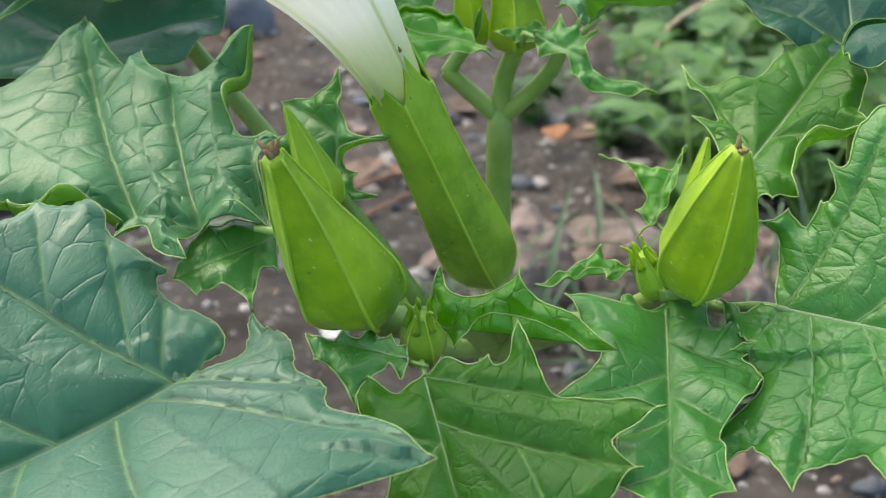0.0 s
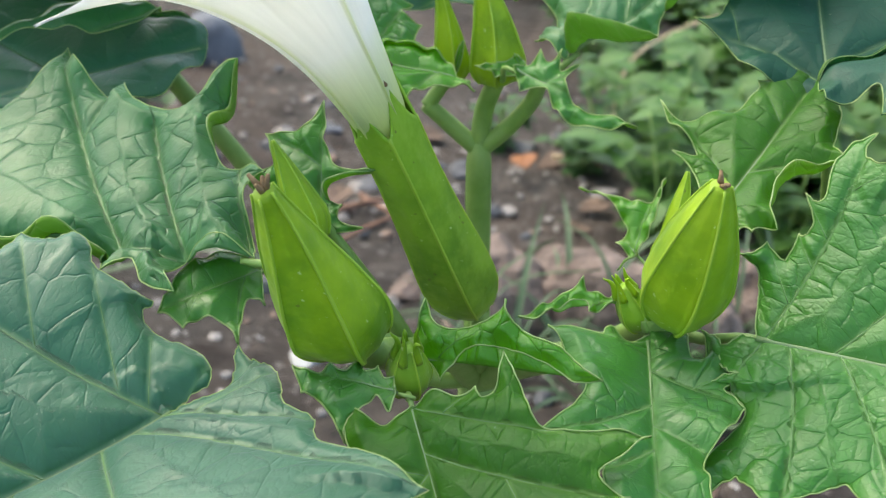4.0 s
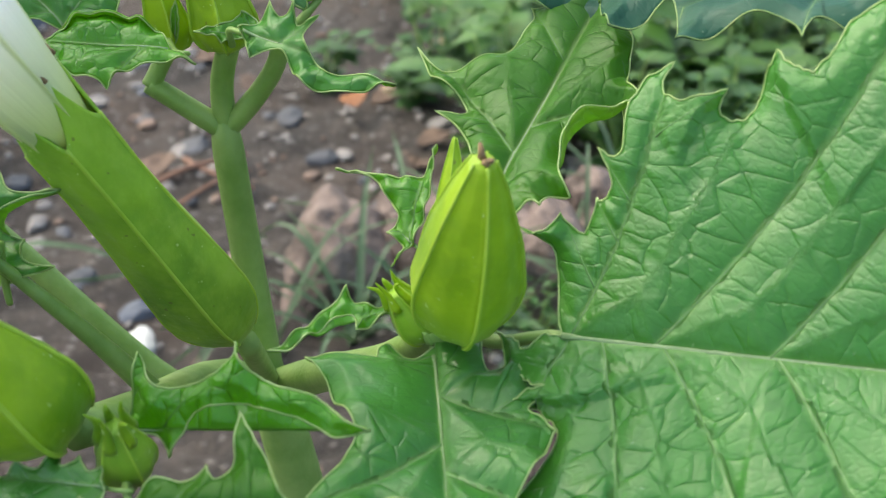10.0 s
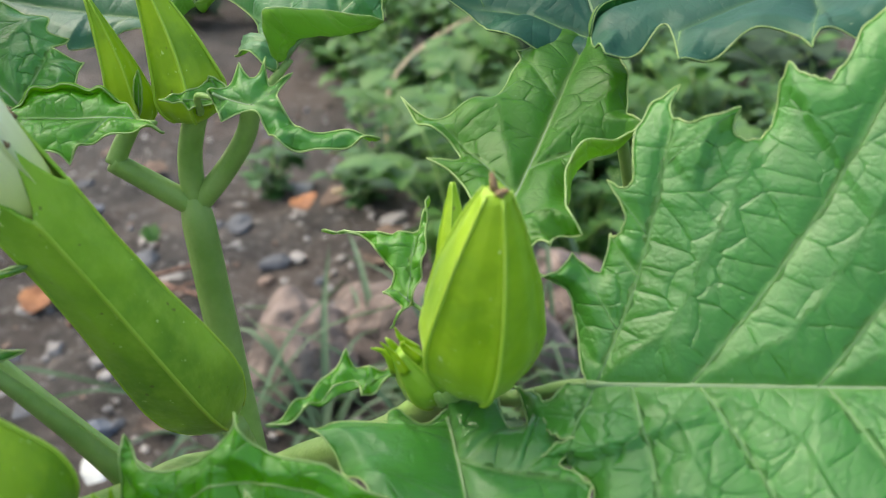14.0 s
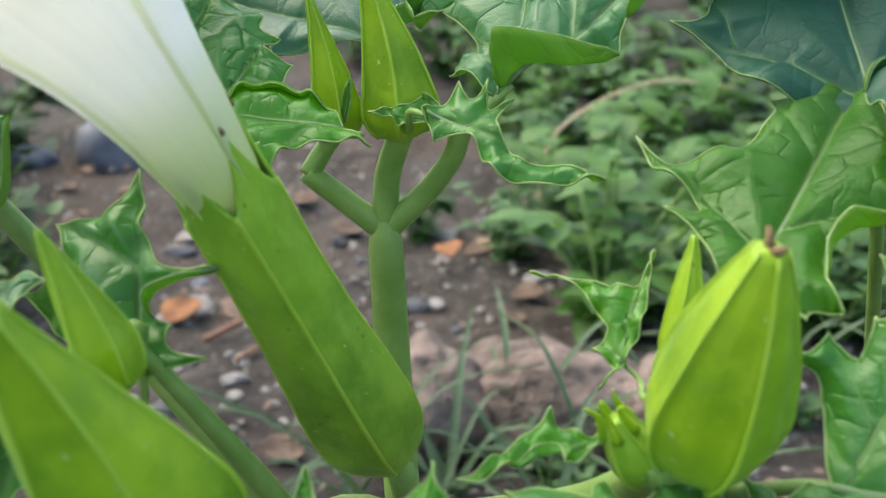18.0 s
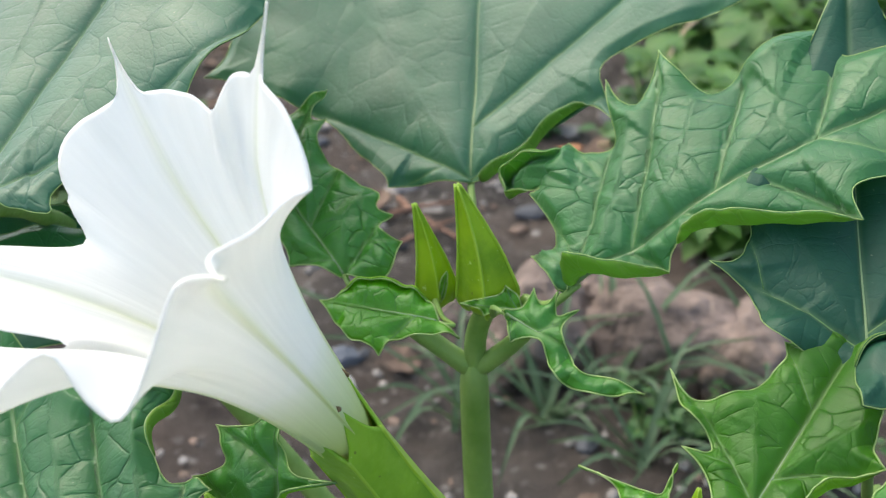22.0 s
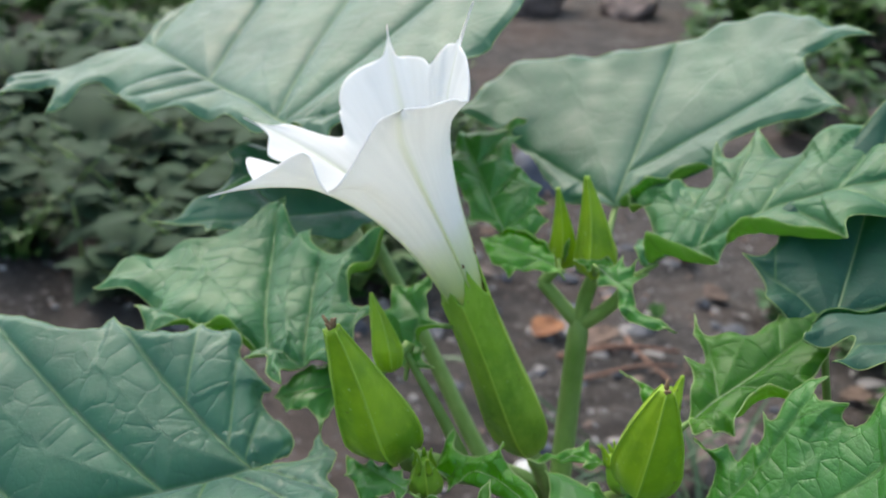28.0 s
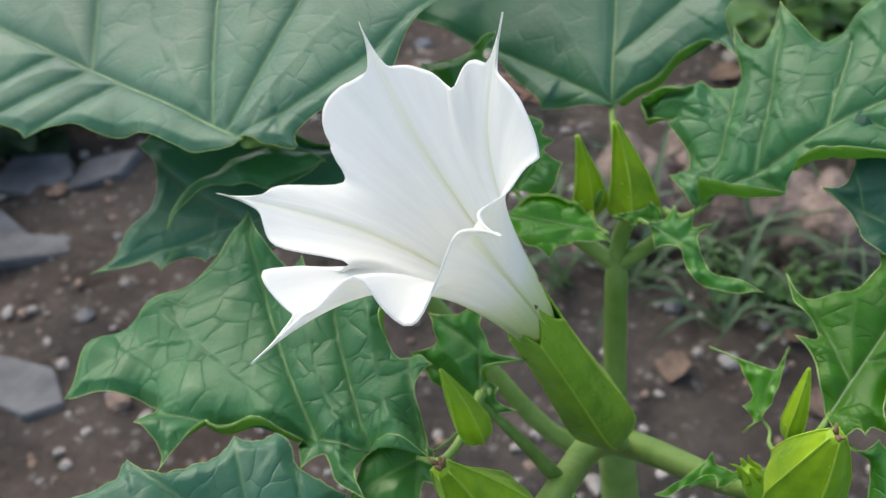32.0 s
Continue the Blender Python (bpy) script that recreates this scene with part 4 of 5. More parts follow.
leaf('glossy green leaf with sharp side lobes',
     (0.0325, -0.0458, 0.1962), (0.0371, -0.0831, 0.1922), (0.05, -0.10, 1), bend=(0.00, 0.00, 0.00),
     left=[(0.0, 0.02, 0), (-0.01, 0.06, 0), (-0.06, 0.1, 1), (0.01, 0.13, 0), (0.12, 0.14, 0), (0.07, 0.22, 1), (0.14, 0.22, 0), (0.19, 0.24, 0), (0.21, 0.31, 1), (0.28, 0.23, 0), (0.32, 0.26, 0), (0.36, 0.29, 2), (0.46, 0.24, 0), (0.59, 0.15, 0), (0.7, 0.15, 0), (0.83, 0.18, 2), (0.86, 0.11, 0)],
     right=[(0.03, -0.08, 0), (0.01, -0.13, 0), (0.06, -0.16, 1), (0.04, -0.22, 0), (0.04, -0.28, 0), (0.08, -0.35, 1), (0.14, -0.3, 0), (0.22, -0.27, 0), (0.33, -0.22, 0), (0.43, -0.26, 0), (0.59, -0.38, 2), (0.57, -0.26, 0), (0.57, -0.16, 0), (0.7, -0.16, 0), (0.85, -0.15, 2), (0.88, -0.1, 0)], tone=0.75, node=(0.032, -0.045, 0.198), ripple=0.03, puff=1.1, fold=(0.12, 0.12))
leaf('broad bright green leaf with quilted surface',
     (0.046, -0.0479, 0.1991), (0.1254, -0.0763, 0.2097), (-0.331, -0.68, 0.654), bend=(0.08, 0.07, 0.07),
     left=[(-0.01, 0.03, 0), (-0.02, 0.08, 0), (-0.03, 0.11, 0), (-0.08, 0.13, 1), (-0.04, 0.12, 0), (-0.02, 0.15, 1), (0, 0.13, 0), (0.01, 0.13, 0), (0.02, 0.17, 1), (0.03, 0.17, 0), (0.04, 0.19, 0), (0.02, 0.23, 1), (0.04, 0.22, 0), (0.05, 0.23, 0), (0.05, 0.28, 0), (0.07, 0.32, 0), (0.1, 0.34, 2), (0.09, 0.31, 0), (0.11, 0.29, 0), (0.17, 0.3, 1), (0.16, 0.28, 0), (0.18, 0.27, 0), (0.2, 0.29, 0), (0.21, 0.33, 0), (0.22, 0.35, 1), (0.24, 0.33, 0), (0.26, 0.32, 0), (0.28, 0.34, 0), (0.3, 0.38, 0), (0.34, 0.41, 0), (0.38, 0.43, 2), (0.34, 0.4, 0), (0.39, 0.34, 0), (0.46, 0.35, 2), (0.47, 0.19, 0)],
     right=[(-0.02, 0, 0), (-0.04, -0.02, 0), (-0.06, -0.01, 0), (-0.09, 0, 1), (-0.07, -0.03, 0), (-0.06, -0.05, 0), (-0.04, -0.05, 0), (-0.02, -0.06, 0), (0, -0.06, 1), (-0.02, -0.07, 0), (-0.04, -0.09, 0), (-0.01, -0.09, 0), (0.02, -0.11, 0), (0.02, -0.14, 0), (-0.01, -0.21, 0), (-0.03, -0.29, 2), (0.0, -0.26, 0), (0.03, -0.22, 0), (0.05, -0.21, 0), (0.08, -0.22, 0), (0.12, -0.25, 2), (0.12, -0.22, 0), (0.15, -0.2, 0), (0.18, -0.18, 0), (0.22, -0.2, 0), (0.26, -0.22, 2), (0.27, -0.19, 0), (0.31, -0.18, 0), (0.37, -0.19, 2), (0.38, -0.13, 0)], tone=0.6, node=(0.034, -0.042, 0.197), ripple=0.02, puff=0.75, fold=(0.0, 0.42))
leaf('upright green leaf with a hooked side lobe',
     (0.0385, -0.0375, 0.2093), (0.0525, -0.0087, 0.2212), (-0.12, -0.33, 0.94), bend=(0.00, -0.04, 0.01),
     left=[(0.09, 0.08, 0), (0.21, 0.19, 0), (0.25, 0.3, 1), (0.29, 0.22, 0), (0.35, 0.26, 0), (0.39, 0.38, 0), (0.5, 0.5, 2), (0.44, 0.38, 0), (0.51, 0.26, 0), (0.64, 0.19, 0), (0.74, 0.17, 0), (0.81, 0.21, 1), (0.84, 0.16, 0), (0.93, 0.09, 0)],
     right=[(-0.05, -0.1, 0), (0.01, -0.13, 0), (0.0, -0.18, 1), (0.06, -0.18, 0), (0.06, -0.25, 1), (0.14, -0.18, 0), (0.27, -0.14, 0), (0.35, -0.16, 0), (0.44, -0.23, 0), (0.5, -0.31, 2), (0.56, -0.24, 0), (0.71, -0.2, 0), (0.85, -0.11, 0)], tone=-2, node=(0.033, -0.04, 0.198), ripple=0.03, rolls=((-1, 6, 9.6, 0.07, 112),), puff=1.2, fold=(0.1, 0.1))
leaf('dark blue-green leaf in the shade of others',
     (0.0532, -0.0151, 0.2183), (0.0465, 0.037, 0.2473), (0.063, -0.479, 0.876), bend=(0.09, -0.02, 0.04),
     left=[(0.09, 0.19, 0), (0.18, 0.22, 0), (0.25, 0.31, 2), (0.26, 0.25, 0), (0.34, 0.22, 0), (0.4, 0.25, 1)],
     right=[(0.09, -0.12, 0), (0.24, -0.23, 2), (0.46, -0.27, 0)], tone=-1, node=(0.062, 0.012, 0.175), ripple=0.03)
# tone -1: the shade lying on this leaf is put into its skin colour
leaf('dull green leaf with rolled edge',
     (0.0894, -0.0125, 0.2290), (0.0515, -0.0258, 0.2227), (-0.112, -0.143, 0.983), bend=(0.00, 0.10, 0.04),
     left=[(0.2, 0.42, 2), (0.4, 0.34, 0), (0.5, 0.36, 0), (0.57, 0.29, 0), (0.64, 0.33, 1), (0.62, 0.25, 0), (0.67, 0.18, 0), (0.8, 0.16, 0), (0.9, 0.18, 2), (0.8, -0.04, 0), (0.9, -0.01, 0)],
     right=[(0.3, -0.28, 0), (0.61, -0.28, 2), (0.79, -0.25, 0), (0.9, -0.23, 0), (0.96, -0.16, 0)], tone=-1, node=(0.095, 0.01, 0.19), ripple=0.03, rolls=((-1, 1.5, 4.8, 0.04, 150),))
leaf('pale dull leaf hanging low behind others',
     (0.098, 0.016, 0.172), (0.058, -0.002, 0.168), (-0.05, -0.2, 0.98), bend=(-0.05, 0.0, 0.02),
     left=[(0.1, 0.2, 0), (0.3, 0.42, 2), (0.42, 0.3, 0), (0.62, 0.34, 1), (0.75, 0.18, 0)],
     right=[(0.1, -0.25, 0), (0.32, -0.45, 2), (0.5, -0.3, 0), (0.66, -0.33, 1), (0.82, -0.15, 0)], tone=0.2, node=(0.1, 0.03, 0.15), ripple=0.03)
leaf('green leaf with blistered base and rolled lobes',
     (0.0139, -0.0027, 0.2171), (0.0765, 0.0174, 0.2709), (-0.476, -0.482, 0.735), bend=(-0.32, 0.03, -0.13),
     left=[(0, 0.03, 0), (-0.03, 0.11, 1), (0.01, 0.1, 0), (0.03, 0.13, 0), (0.02, 0.21, 1), (0.04, 0.21, 0), (-0.02, 0.25, 1), (-0.01, 0.29, 0), (0.04, 0.28, 0), (0.09, 0.24, 0), (0.12, 0.26, 1), (0.14, 0.23, 0), (0.19, 0.23, 0), (0.23, 0.33, 2), (0.23, 0.28, 0), (0.25, 0.25, 0), (0.28, 0.27, 0), (0.33, 0.33, 2), (0.34, 0.26, 0), (0.36, 0.2, 0), (0.44, 0.21, 0), (0.58, 0.21, 2), (0.56, 0.13, 0), (0.66, 0.09, 1)],
     right=[(0.02, 0, 0), (0.06, 0, 0), (0.1, -0.03, 0), (0.16, -0.06, 2), (0.19, -0.04, 0), (0.23, -0.04, 0), (0.28, -0.06, 0), (0.33, -0.09, 0), (0.41, -0.14, 0), (0.44, -0.17, 2), (0.46, -0.12, 0), (0.55, -0.11, 1)], tone=0.35, node=(0.008, 0.0, 0.213), ripple=0.03, rolls=((-1, 0.8, 3.9, 0.075, 112), (-1, 5.2, 9.6, 0.05, 112), (1, 6.6, 10.6, 0.035, 125)), puff=1.3)
leaf('large pale grey-green leaf with straight midrib',
     (-0.0064, 0.0265, 0.2155), (-0.0138, 0.0707, 0.2429), (-0.165, -0.539, 0.826), bend=(0.01, -0.01, 0.21),
     left=[(0, 0.26, 1), (0.13, 0.37, 0), (0.27, 0.51, 0), (0.43, 0.92, 2), (0.81, 0.72, 0)],
     right=[(0.02, -0.07, 1), (0, -0.05, 0), (0.06, -0.14, 0), (0.14, -0.24, 0), (0.2, -0.34, 0), (0.19, -0.4, 0), (0.09, -0.48, 1), (0.35, -0.45, 0), (0.38, -0.93, 2), (0.75, -0.67, 0), (0.79, -0.96, 2), (1.11, -0.44, 0)], tone=0.05, node=(0.002, 0.004, 0.212), ripple=0.02, rolls=((-1, 1.1, 5.4, 0.07, 112),))
leaf('large grey-green leaf with wavy edge',
     (-0.0583, -0.0224, 0.2348), (-0.1353, 0.0062, 0.2356), (-0.132, -0.381, 0.915), bend=(0.0, 0.0, 0.1),
     left=[(0.02, 0.03, 0), (0.1, 0.07, 0), (0.2, 0.08, 0), (0.3, 0.11, 0), (0.43, 0.14, 0), (0.51, 0.21, 2), (0.62, 0.21, 0), (0.81, 0.2, 0), (0.84, 0.25, 0), (0.83, 0.31, 0), (0.84, 0.39, 2), (0.94, 0.31, 0), (0.99, 0.32, 0), (1.05, 0.38, 0), (1.04, 0.46, 1), (1.17, 0.4, 0), (1.15, 0.34, 0), (1.07, 0.26, 0), (1.0, 0.17, 0), (0.97, 0.08, 0)],
     right=[(-0.07, -0.01, 0), (-0.12, -0.03, 0), (-0.1, -0.06, 0), (-0.13, -0.13, 0), (-0.2, -0.22, 0), (-0.2, -0.31, 0), (-0.21, -0.4, 0), (-0.22, -0.49, 2), (-0.21, -0.58, 0), (-0.14, -0.7, 0), (0.1, -0.92, 2), (0.32, -0.68, 0), (0.55, -0.74, 2), (0.72, -0.45, 0), (1.03, -0.25, 2), (1.04, -0.14, 0), (1.0, -0.09, 0), (0.97, -0.03, 0)], tone=0, ripple=0.02, puff=1.2)
leaf('dark green leaf with one rolled side',
     (-0.0456, -0.0049, 0.2150), (-0.0882, -0.0345, 0.2084), (0.086, -0.333, 0.939), bend=(0.01, -0.04, 0.02),
     left=[(0.05, 0.08, 0), (0.18, 0.17, 0), (0.28, 0.16, 0), (0.45, 0.12, 0), (0.62, 0.1, 1), (0.67, 0.04, 0), (0.77, 0.08, 1), (0.8, 0.02, 0)],
     right=[(-0.01, -0.1, 0), (0.16, -0.24, 0), (0.42, -0.4, 0), (0.57, -0.47, 0), (0.73, -0.47, 2), (0.69, -0.35, 0), (0.72, -0.23, 0), (0.8, -0.14, 0)], tone=0, ripple=0.03, rolls=((-1, 1.2, 3.8, 0.04, 120),))
leaf('narrow pale green leaf turned over on itself',
     (-0.051, -0.0092, 0.222), (-0.0748, -0.028, 0.2169), (0.071, -0.344, 0.936), bend=(0.00, 0.00, 0.00),
     left=[(0.28, 0.05, 0), (0.49, -0.07, 0), (0.7, -0.16, 0), (0.87, -0.09, 0)],
     right=[(0.14, -0.15, 0), (0.32, -0.24, 0), (0.57, -0.24, 0), (0.82, -0.18, 0)], tone=0.2, ripple=0.02)
leaf('blistered toothed leaf beside upright buds',
     (-0.017, -0.004, 0.2161), (-0.0397, 0.0135, 0.2296), (0.118, -0.507, 0.854), bend=(-0.01, -0.07, -0.02),
     left=[(0.21, 0.18, 2), (0.48, 0.16, 0), (0.7, 0.23, 1)],
     right=[(-0.1, -0.15, 0), (0.01, -0.31, 1), (0.11, -0.25, 0), (0.15, -0.35, 2), (0.21, -0.3, 0), (0.26, -0.35, 0), (0.37, -0.3, 0), (0.52, -0.25, 0), (0.68, -0.27, 0), (0.76, -0.37, 1), (0.81, -0.31, 0), (0.91, -0.46, 2), (0.89, -0.3, 0), (0.89, -0.15, 0)], tone=0.6, node=(-0.009, -0.001, 0.213), ripple=0.04, puff=1.6)
leaf('cupped young leaf under a slender bud',
     (-0.0015, -0.0106, 0.2158), (-0.0181, -0.0118, 0.2178), (0.14, -0.463, 0.875), bend=(0.00, 0.00, 0.00),
     left=[(-0.19, 0.1, 2), (0.02, 0.13, 0), (0.29, 0.22, 0), (0.42, 0.38, 2), (0.55, 0.31, 0), (0.69, 0.29, 0)],
     right=[(0.1, -0.14, 0), (0.3, -0.23, 0), (0.57, -0.26, 0), (0.8, -0.15, 0), (0.88, -0.03, 0)], tone=0.85, node=(-0.004, -0.004, 0.214), ripple=0.05, rolls=((-1, 1, 4.5, 0.07, 140),))
leaf('small drooping leaf with long pointed tip',
     (0.0071, -0.0088, 0.2171), (0.027, -0.0168, 0.2131), (-0.082, -0.599, 0.797), bend=(0.00, 0.00, 0.00),
     left=[(0.07, 0.07, 0), (0.09, 0.22, 1), (0.18, 0.16, 0), (0.24, 0.27, 1), (0.29, 0.15, 0), (0.4, 0.24, 2), (0.36, 0.11, 0), (0.49, -0.02, 0), (0.62, -0.08, 0), (0.79, -0.02, 0)],
     right=[(0.14, -0.14, 2), (0.21, -0.06, 0), (0.31, -0.04, 0), (0.41, -0.13, 0), (0.57, -0.19, 0), (0.8, -0.13, 0)], tone=0.8, node=(0.004, -0.003, 0.213), ripple=0.05)
leaf('small flat bract under a pointed bud',
     (0.0088, -0.0050, 0.2150), (0.0005, -0.0068, 0.2162), (0.0, -0.75, 0.66), bend=(0.05, 0.0, 0.0),
     left=[(0.15, 0.08, 0), (0.45, 0.10, 0), (0.6, 0.16, 1), (0.7, 0.06, 0)],
     right=[(0.1, -0.22, 0), (0.3, -0.36, 2), (0.4, -0.2, 0), (0.7, -0.1, 0)], tone=1.0, ripple=0.06)
leaf('tiny sliver of a bract between two buds',
     (-0.0036, -0.0030, 0.2130), (-0.0018, -0.0036, 0.2195), (-0.1, -0.9, 0.4), bend=(0.1, 0.0, 0.0),
     left=[(0.2, 0.07, 0), (0.6, 0.09, 0), (0.85, 0.05, 0)],
     right=[(0.2, -0.06, 0), (0.6, -0.07, 0), (0.85, -0.04, 0)], tone=0.9, ripple=0.02)
leaf('thin spiky leaflet beside a fat bud',
     (0.0294, -0.0325, 0.2006), (0.0199, -0.023, 0.205), (-0.247, -0.594, 0.766), bend=(0.00, 0.00, 0.00),
     left=[(-0.01, 0.25, 1), (0.01, 0.08, 0), (0.23, 0.08, 1), (0.25, -0.08, 0), (0.35, -0.11, 0), (0.68, -0.16, 0)],
     right=[(0.14, -0.31, 0), (0.48, -0.72, 2), (0.35, -0.48, 0), (0.4, -0.39, 0)], tone=0.9, node=(0.032, -0.038, 0.2), ripple=0.05)
leaf('narrow folded young leaf',
     (0.0295, -0.0417, 0.199), (0.0158, -0.0496, 0.1989), (0.164, -0.297, 0.941), bend=(-0.01, -0.00, -0.00),
     left=[(0.26, 0.06, 0), (0.41, 0.08, 1), (0.39, -0.06, 0), (0.63, -0.03, 0), (0.88, 0.04, 0)],
     right=[(0.09, -0.09, 1), (0.21, -0.03, 0), (0.32, -0.15, 0), (0.34, -0.26, 1), (0.5, -0.16, 0), (0.79, -0.05, 0)], tone=1.0, node=(0.032, -0.043, 0.198), ripple=0.05)


# ---------------------------------------------------------------- stones, clods and litter on the soil
SLATE = plain("slate_grey", (0.05, 0.052, 0.060), (0.12, 0.123, 0.135), 0.7, 60, 0.5, 0.0006)
BLUESTONE = plain("stone_blue_grey", (0.07, 0.08, 0.10), (0.13, 0.145, 0.18), 0.75, 70, 0.5, 0.0006)
# the near-black tone paints in the shade of the rocks' hollows and gaps
CLOD = plain("clod_pinkish", (0.035, 0.026, 0.022), (0.33, 0.25, 0.215), 0.95, 38, 0.9, 0.0022, 0, 8)
WHITESTONE = plain("stone_white", (0.36, 0.36, 0.34), (0.56, 0.56, 0.54), 0.8, 90, 0.4, 0.0005)
PEBBLE = plain("pebble_grey", (0.16, 0.145, 0.135), (0.36, 0.33, 0.31), 0.85, 50, 0.5, 0.0004)
PEBBLE_RED = plain("pebble_reddish", (0.14, 0.095, 0.072), (0.27, 0.19, 0.148), 0.85, 60, 0.5, 0.0004)
DEADLEAF = plain("dead_leaf_orange", (0.16, 0.06, 0.025), (0.34, 0.15, 0.06), 0.8, 120, 0.5, 0.0005)
LITTER = plain("litter_brown", (0.08, 0.055, 0.042), (0.2, 0.135, 0.1), 0.9, 150, 0.5, 0.0005)
TWIG = plain("twig_reddish", (0.16, 0.08, 0.05), (0.3, 0.17, 0.12), 0.85, 200, 0.5, 0.0004)
STRAW = plain("straw_dry", (0.4, 0.31, 0.18), (0.55, 0.45, 0.3), 0.8, 150)


def stone_mesh(bm, at, size, seed, rough=0.35, detail=2, flat=0.0):
    """A lumpy stone; flat above 0 cuts it with planes into facets."""
    made = bmesh.ops.create_icosphere(bm, subdivisions=detail, radius=1.0)
    rnd = random.Random(seed)
    turn = Euler((rnd.uniform(-0.3, 0.3), rnd.uniform(-0.3, 0.3), rnd.uniform(0, 6.28))).to_matrix()
    cuts = [(Vector((rnd.gauss(0, 1), rnd.gauss(0, 1), rnd.gauss(0, 0.8))).normalized(), rnd.uniform(0.45, 0.8)) for _ in range(9)]
    for v in made["verts"]:
        p = v.co.copy()
        p *= 1 + rough * noise.noise(p * 1.3 + Vector((seed * 3.1, 0, 0))) + rough * 0.45 * noise.noise(p * 3.6 + Vector((0, seed * 1.7, 0)))
        if flat:
            for nrm, off in cuts:
                over = p.dot(nrm) - off
                if over > 0:
                    p -= nrm * over * flat
        p = Vector((p.x * size[0], p.y * size[1], p.z * size[2]))
        v.co = Vector(at) + turn @ p


def stone(name, x, y, size, material, label, category, seed, rough=0.35, detail=3, flat=0.0, sink=0.3, group=""):
    bm = bmesh.new()
    stone_mesh(bm, (0, 0, 0), size, seed, rough, detail, flat)
    ob = part(name, bm, material, smooth=flat < 0.5)
    ob.location = (x, y, ground_z(x, y) + size[2] * (1 - 2 * sink) * 0.5)
    return tagged(ob, label, category, group)


def slab(x, y, outline, high, turn, tilt, label):
    """A flat broken piece of slate."""
    bm = bmesh.new()
    low = [bm.verts.new((px, py, 0)) for px, py in outline]
    top = [bm.verts.new((px * 0.94, py * 0.94, high * (0.8 + 0.3 * noise.noise((px * 90, py * 90, 1))))) for px, py in outline]
    bm.faces.new(low[::-1])
    bm.faces.new(top)
    for i in range(len(low)):
        j = (i + 1) % len(low)
        bm.faces.new((low[i], low[j], top[j], top[i]))
    bmesh.ops.bevel(bm, geom=list(bm.edges), offset=0.0007, segments=2, affect="EDGES")
    bmesh.ops.triangulate(bm, faces=[f for f in bm.faces if len(f.verts) > 4])
    ob = part("slate_stone", bm, SLATE, smooth=False)
    ob.matrix_world = pose(x, y, ground_z(x, y) - high * 0.25, tilt[0], tilt[1], turn)
    return tagged(ob, label, "stone", "flat stones")


slab(-0.340, 0.216, [(-0.022, -0.012), (0.008, -0.016), (0.021, 0.002), (0.012, 0.018), (-0.018, 0.014)], 0.009, 10, (6, 4), "broken flat grey slate stone on the soil")
slab(-0.309, 0.226, [(-0.018, -0.012), (0.014, -0.006), (0.024, 0.012), (-0.006, 0.012)], 0.007, 25, (3, -6), "pale grey slate flake on the soil")
slab(-0.300, 0.158, [(-0.026, -0.014), (0.014, 0.004), (0.028, 0.018), (-0.018, 0.014)], 0.007, 8, (-4, 5), "wedge of grey slate on the soil")
slab(-0.338, 0.172, [(-0.022, -0.014), (0.016, -0.012), (0.022, 0.008), (-0.014, 0.016)], 0.006, -14, (3, 3), "dull grey slate piece on the soil")
slab(-0.262, 0.086, [(-0.022, -0.012), (0.012, -0.014), (0.024, -0.002), (0.008, 0.013), (-0.02, 0.012)], 0.008, -4, (2, 3), "rounded flat grey stone on the soil")
stone("blue_grey_stone", -0.372, 0.685, (0.036, 0.026, 0.034), BLUESTONE, "smooth blue-grey stone on the soil", "stone", 3, 0.22)
stone("blue_grey_stone", -0.43, 0.67, (0.02, 0.016, 0.014), BLUESTONE, "small blue-grey stone on the soil", "stone", 8, 0.25)
stone("white_stone", -0.115, 0.207, (0.014, 0.007, 0.006), WHITESTONE, "white chip of stone under the plant", "stone", 5, 0.3, 3, 0.6, 0.2)
stone("rock", -0.040, 0.262, (0.036, 0.026, 0.034), CLOD, "rough pinkish rock with eroded hollows behind the plant", "rock", 24, 0.4, 5, 0.4, 0.15, "rocks behind the plant")
stone("rock", 0.016, 0.258, (0.040, 0.028, 0.036), CLOD, "broad cracked pinkish rock among grass", "rock", 27, 0.45, 5, 0.4, 0.15, "rocks behind the plant")
stone("rock", 0.050, 0.246, (0.026, 0.024, 0.028), CLOD, "dark pitted pinkish rock among grass", "rock", 31, 0.5, 5, 0.4, 0.15, "rocks behind the plant")
stone("rock", 0.078, 0.290, (0.028, 0.022, 0.026), CLOD, "lumpy pinkish rock among grass", "rock", 33, 0.4, 5, 0.4, 0.15, "rocks behind the plant")
for k, (x, y, r) in enumerate(((-0.035, 0.268, 0.012), (0.004, 0.262, 0.010), (0.04, 0.268, 0.012), (-0.09, 0.285, 0.010), (0.085, 0.33, 0.016), (-0.022, 0.335, 0.016))):
    stone("soil_clod", x, y, (r * 1.3, r, r * 0.8), CLOD, "small dry pinkish clod of earth", "clod", 60 + k, 0.45, 3, 0.6, 0.22, "clods behind the plant")
stone("rubble_stone", -0.86, 1.50, (0.12, 0.09, 0.05), CLOD, "flat pinkish rubble stone", "stone", 41, 0.3, 4, 0.7)
stone("rubble_stone", -0.72, 1.62, (0.08, 0.06, 0.04), CLOD, "flat pinkish rubble stone", "stone", 42, 0.3, 4, 0.7)
stone("rubble_stone", -1.0, 1.3, (0.05, 0.06, 0.03), CLOD, "flat pinkish rubble stone", "stone", 43, 0.3, 4, 0.7)

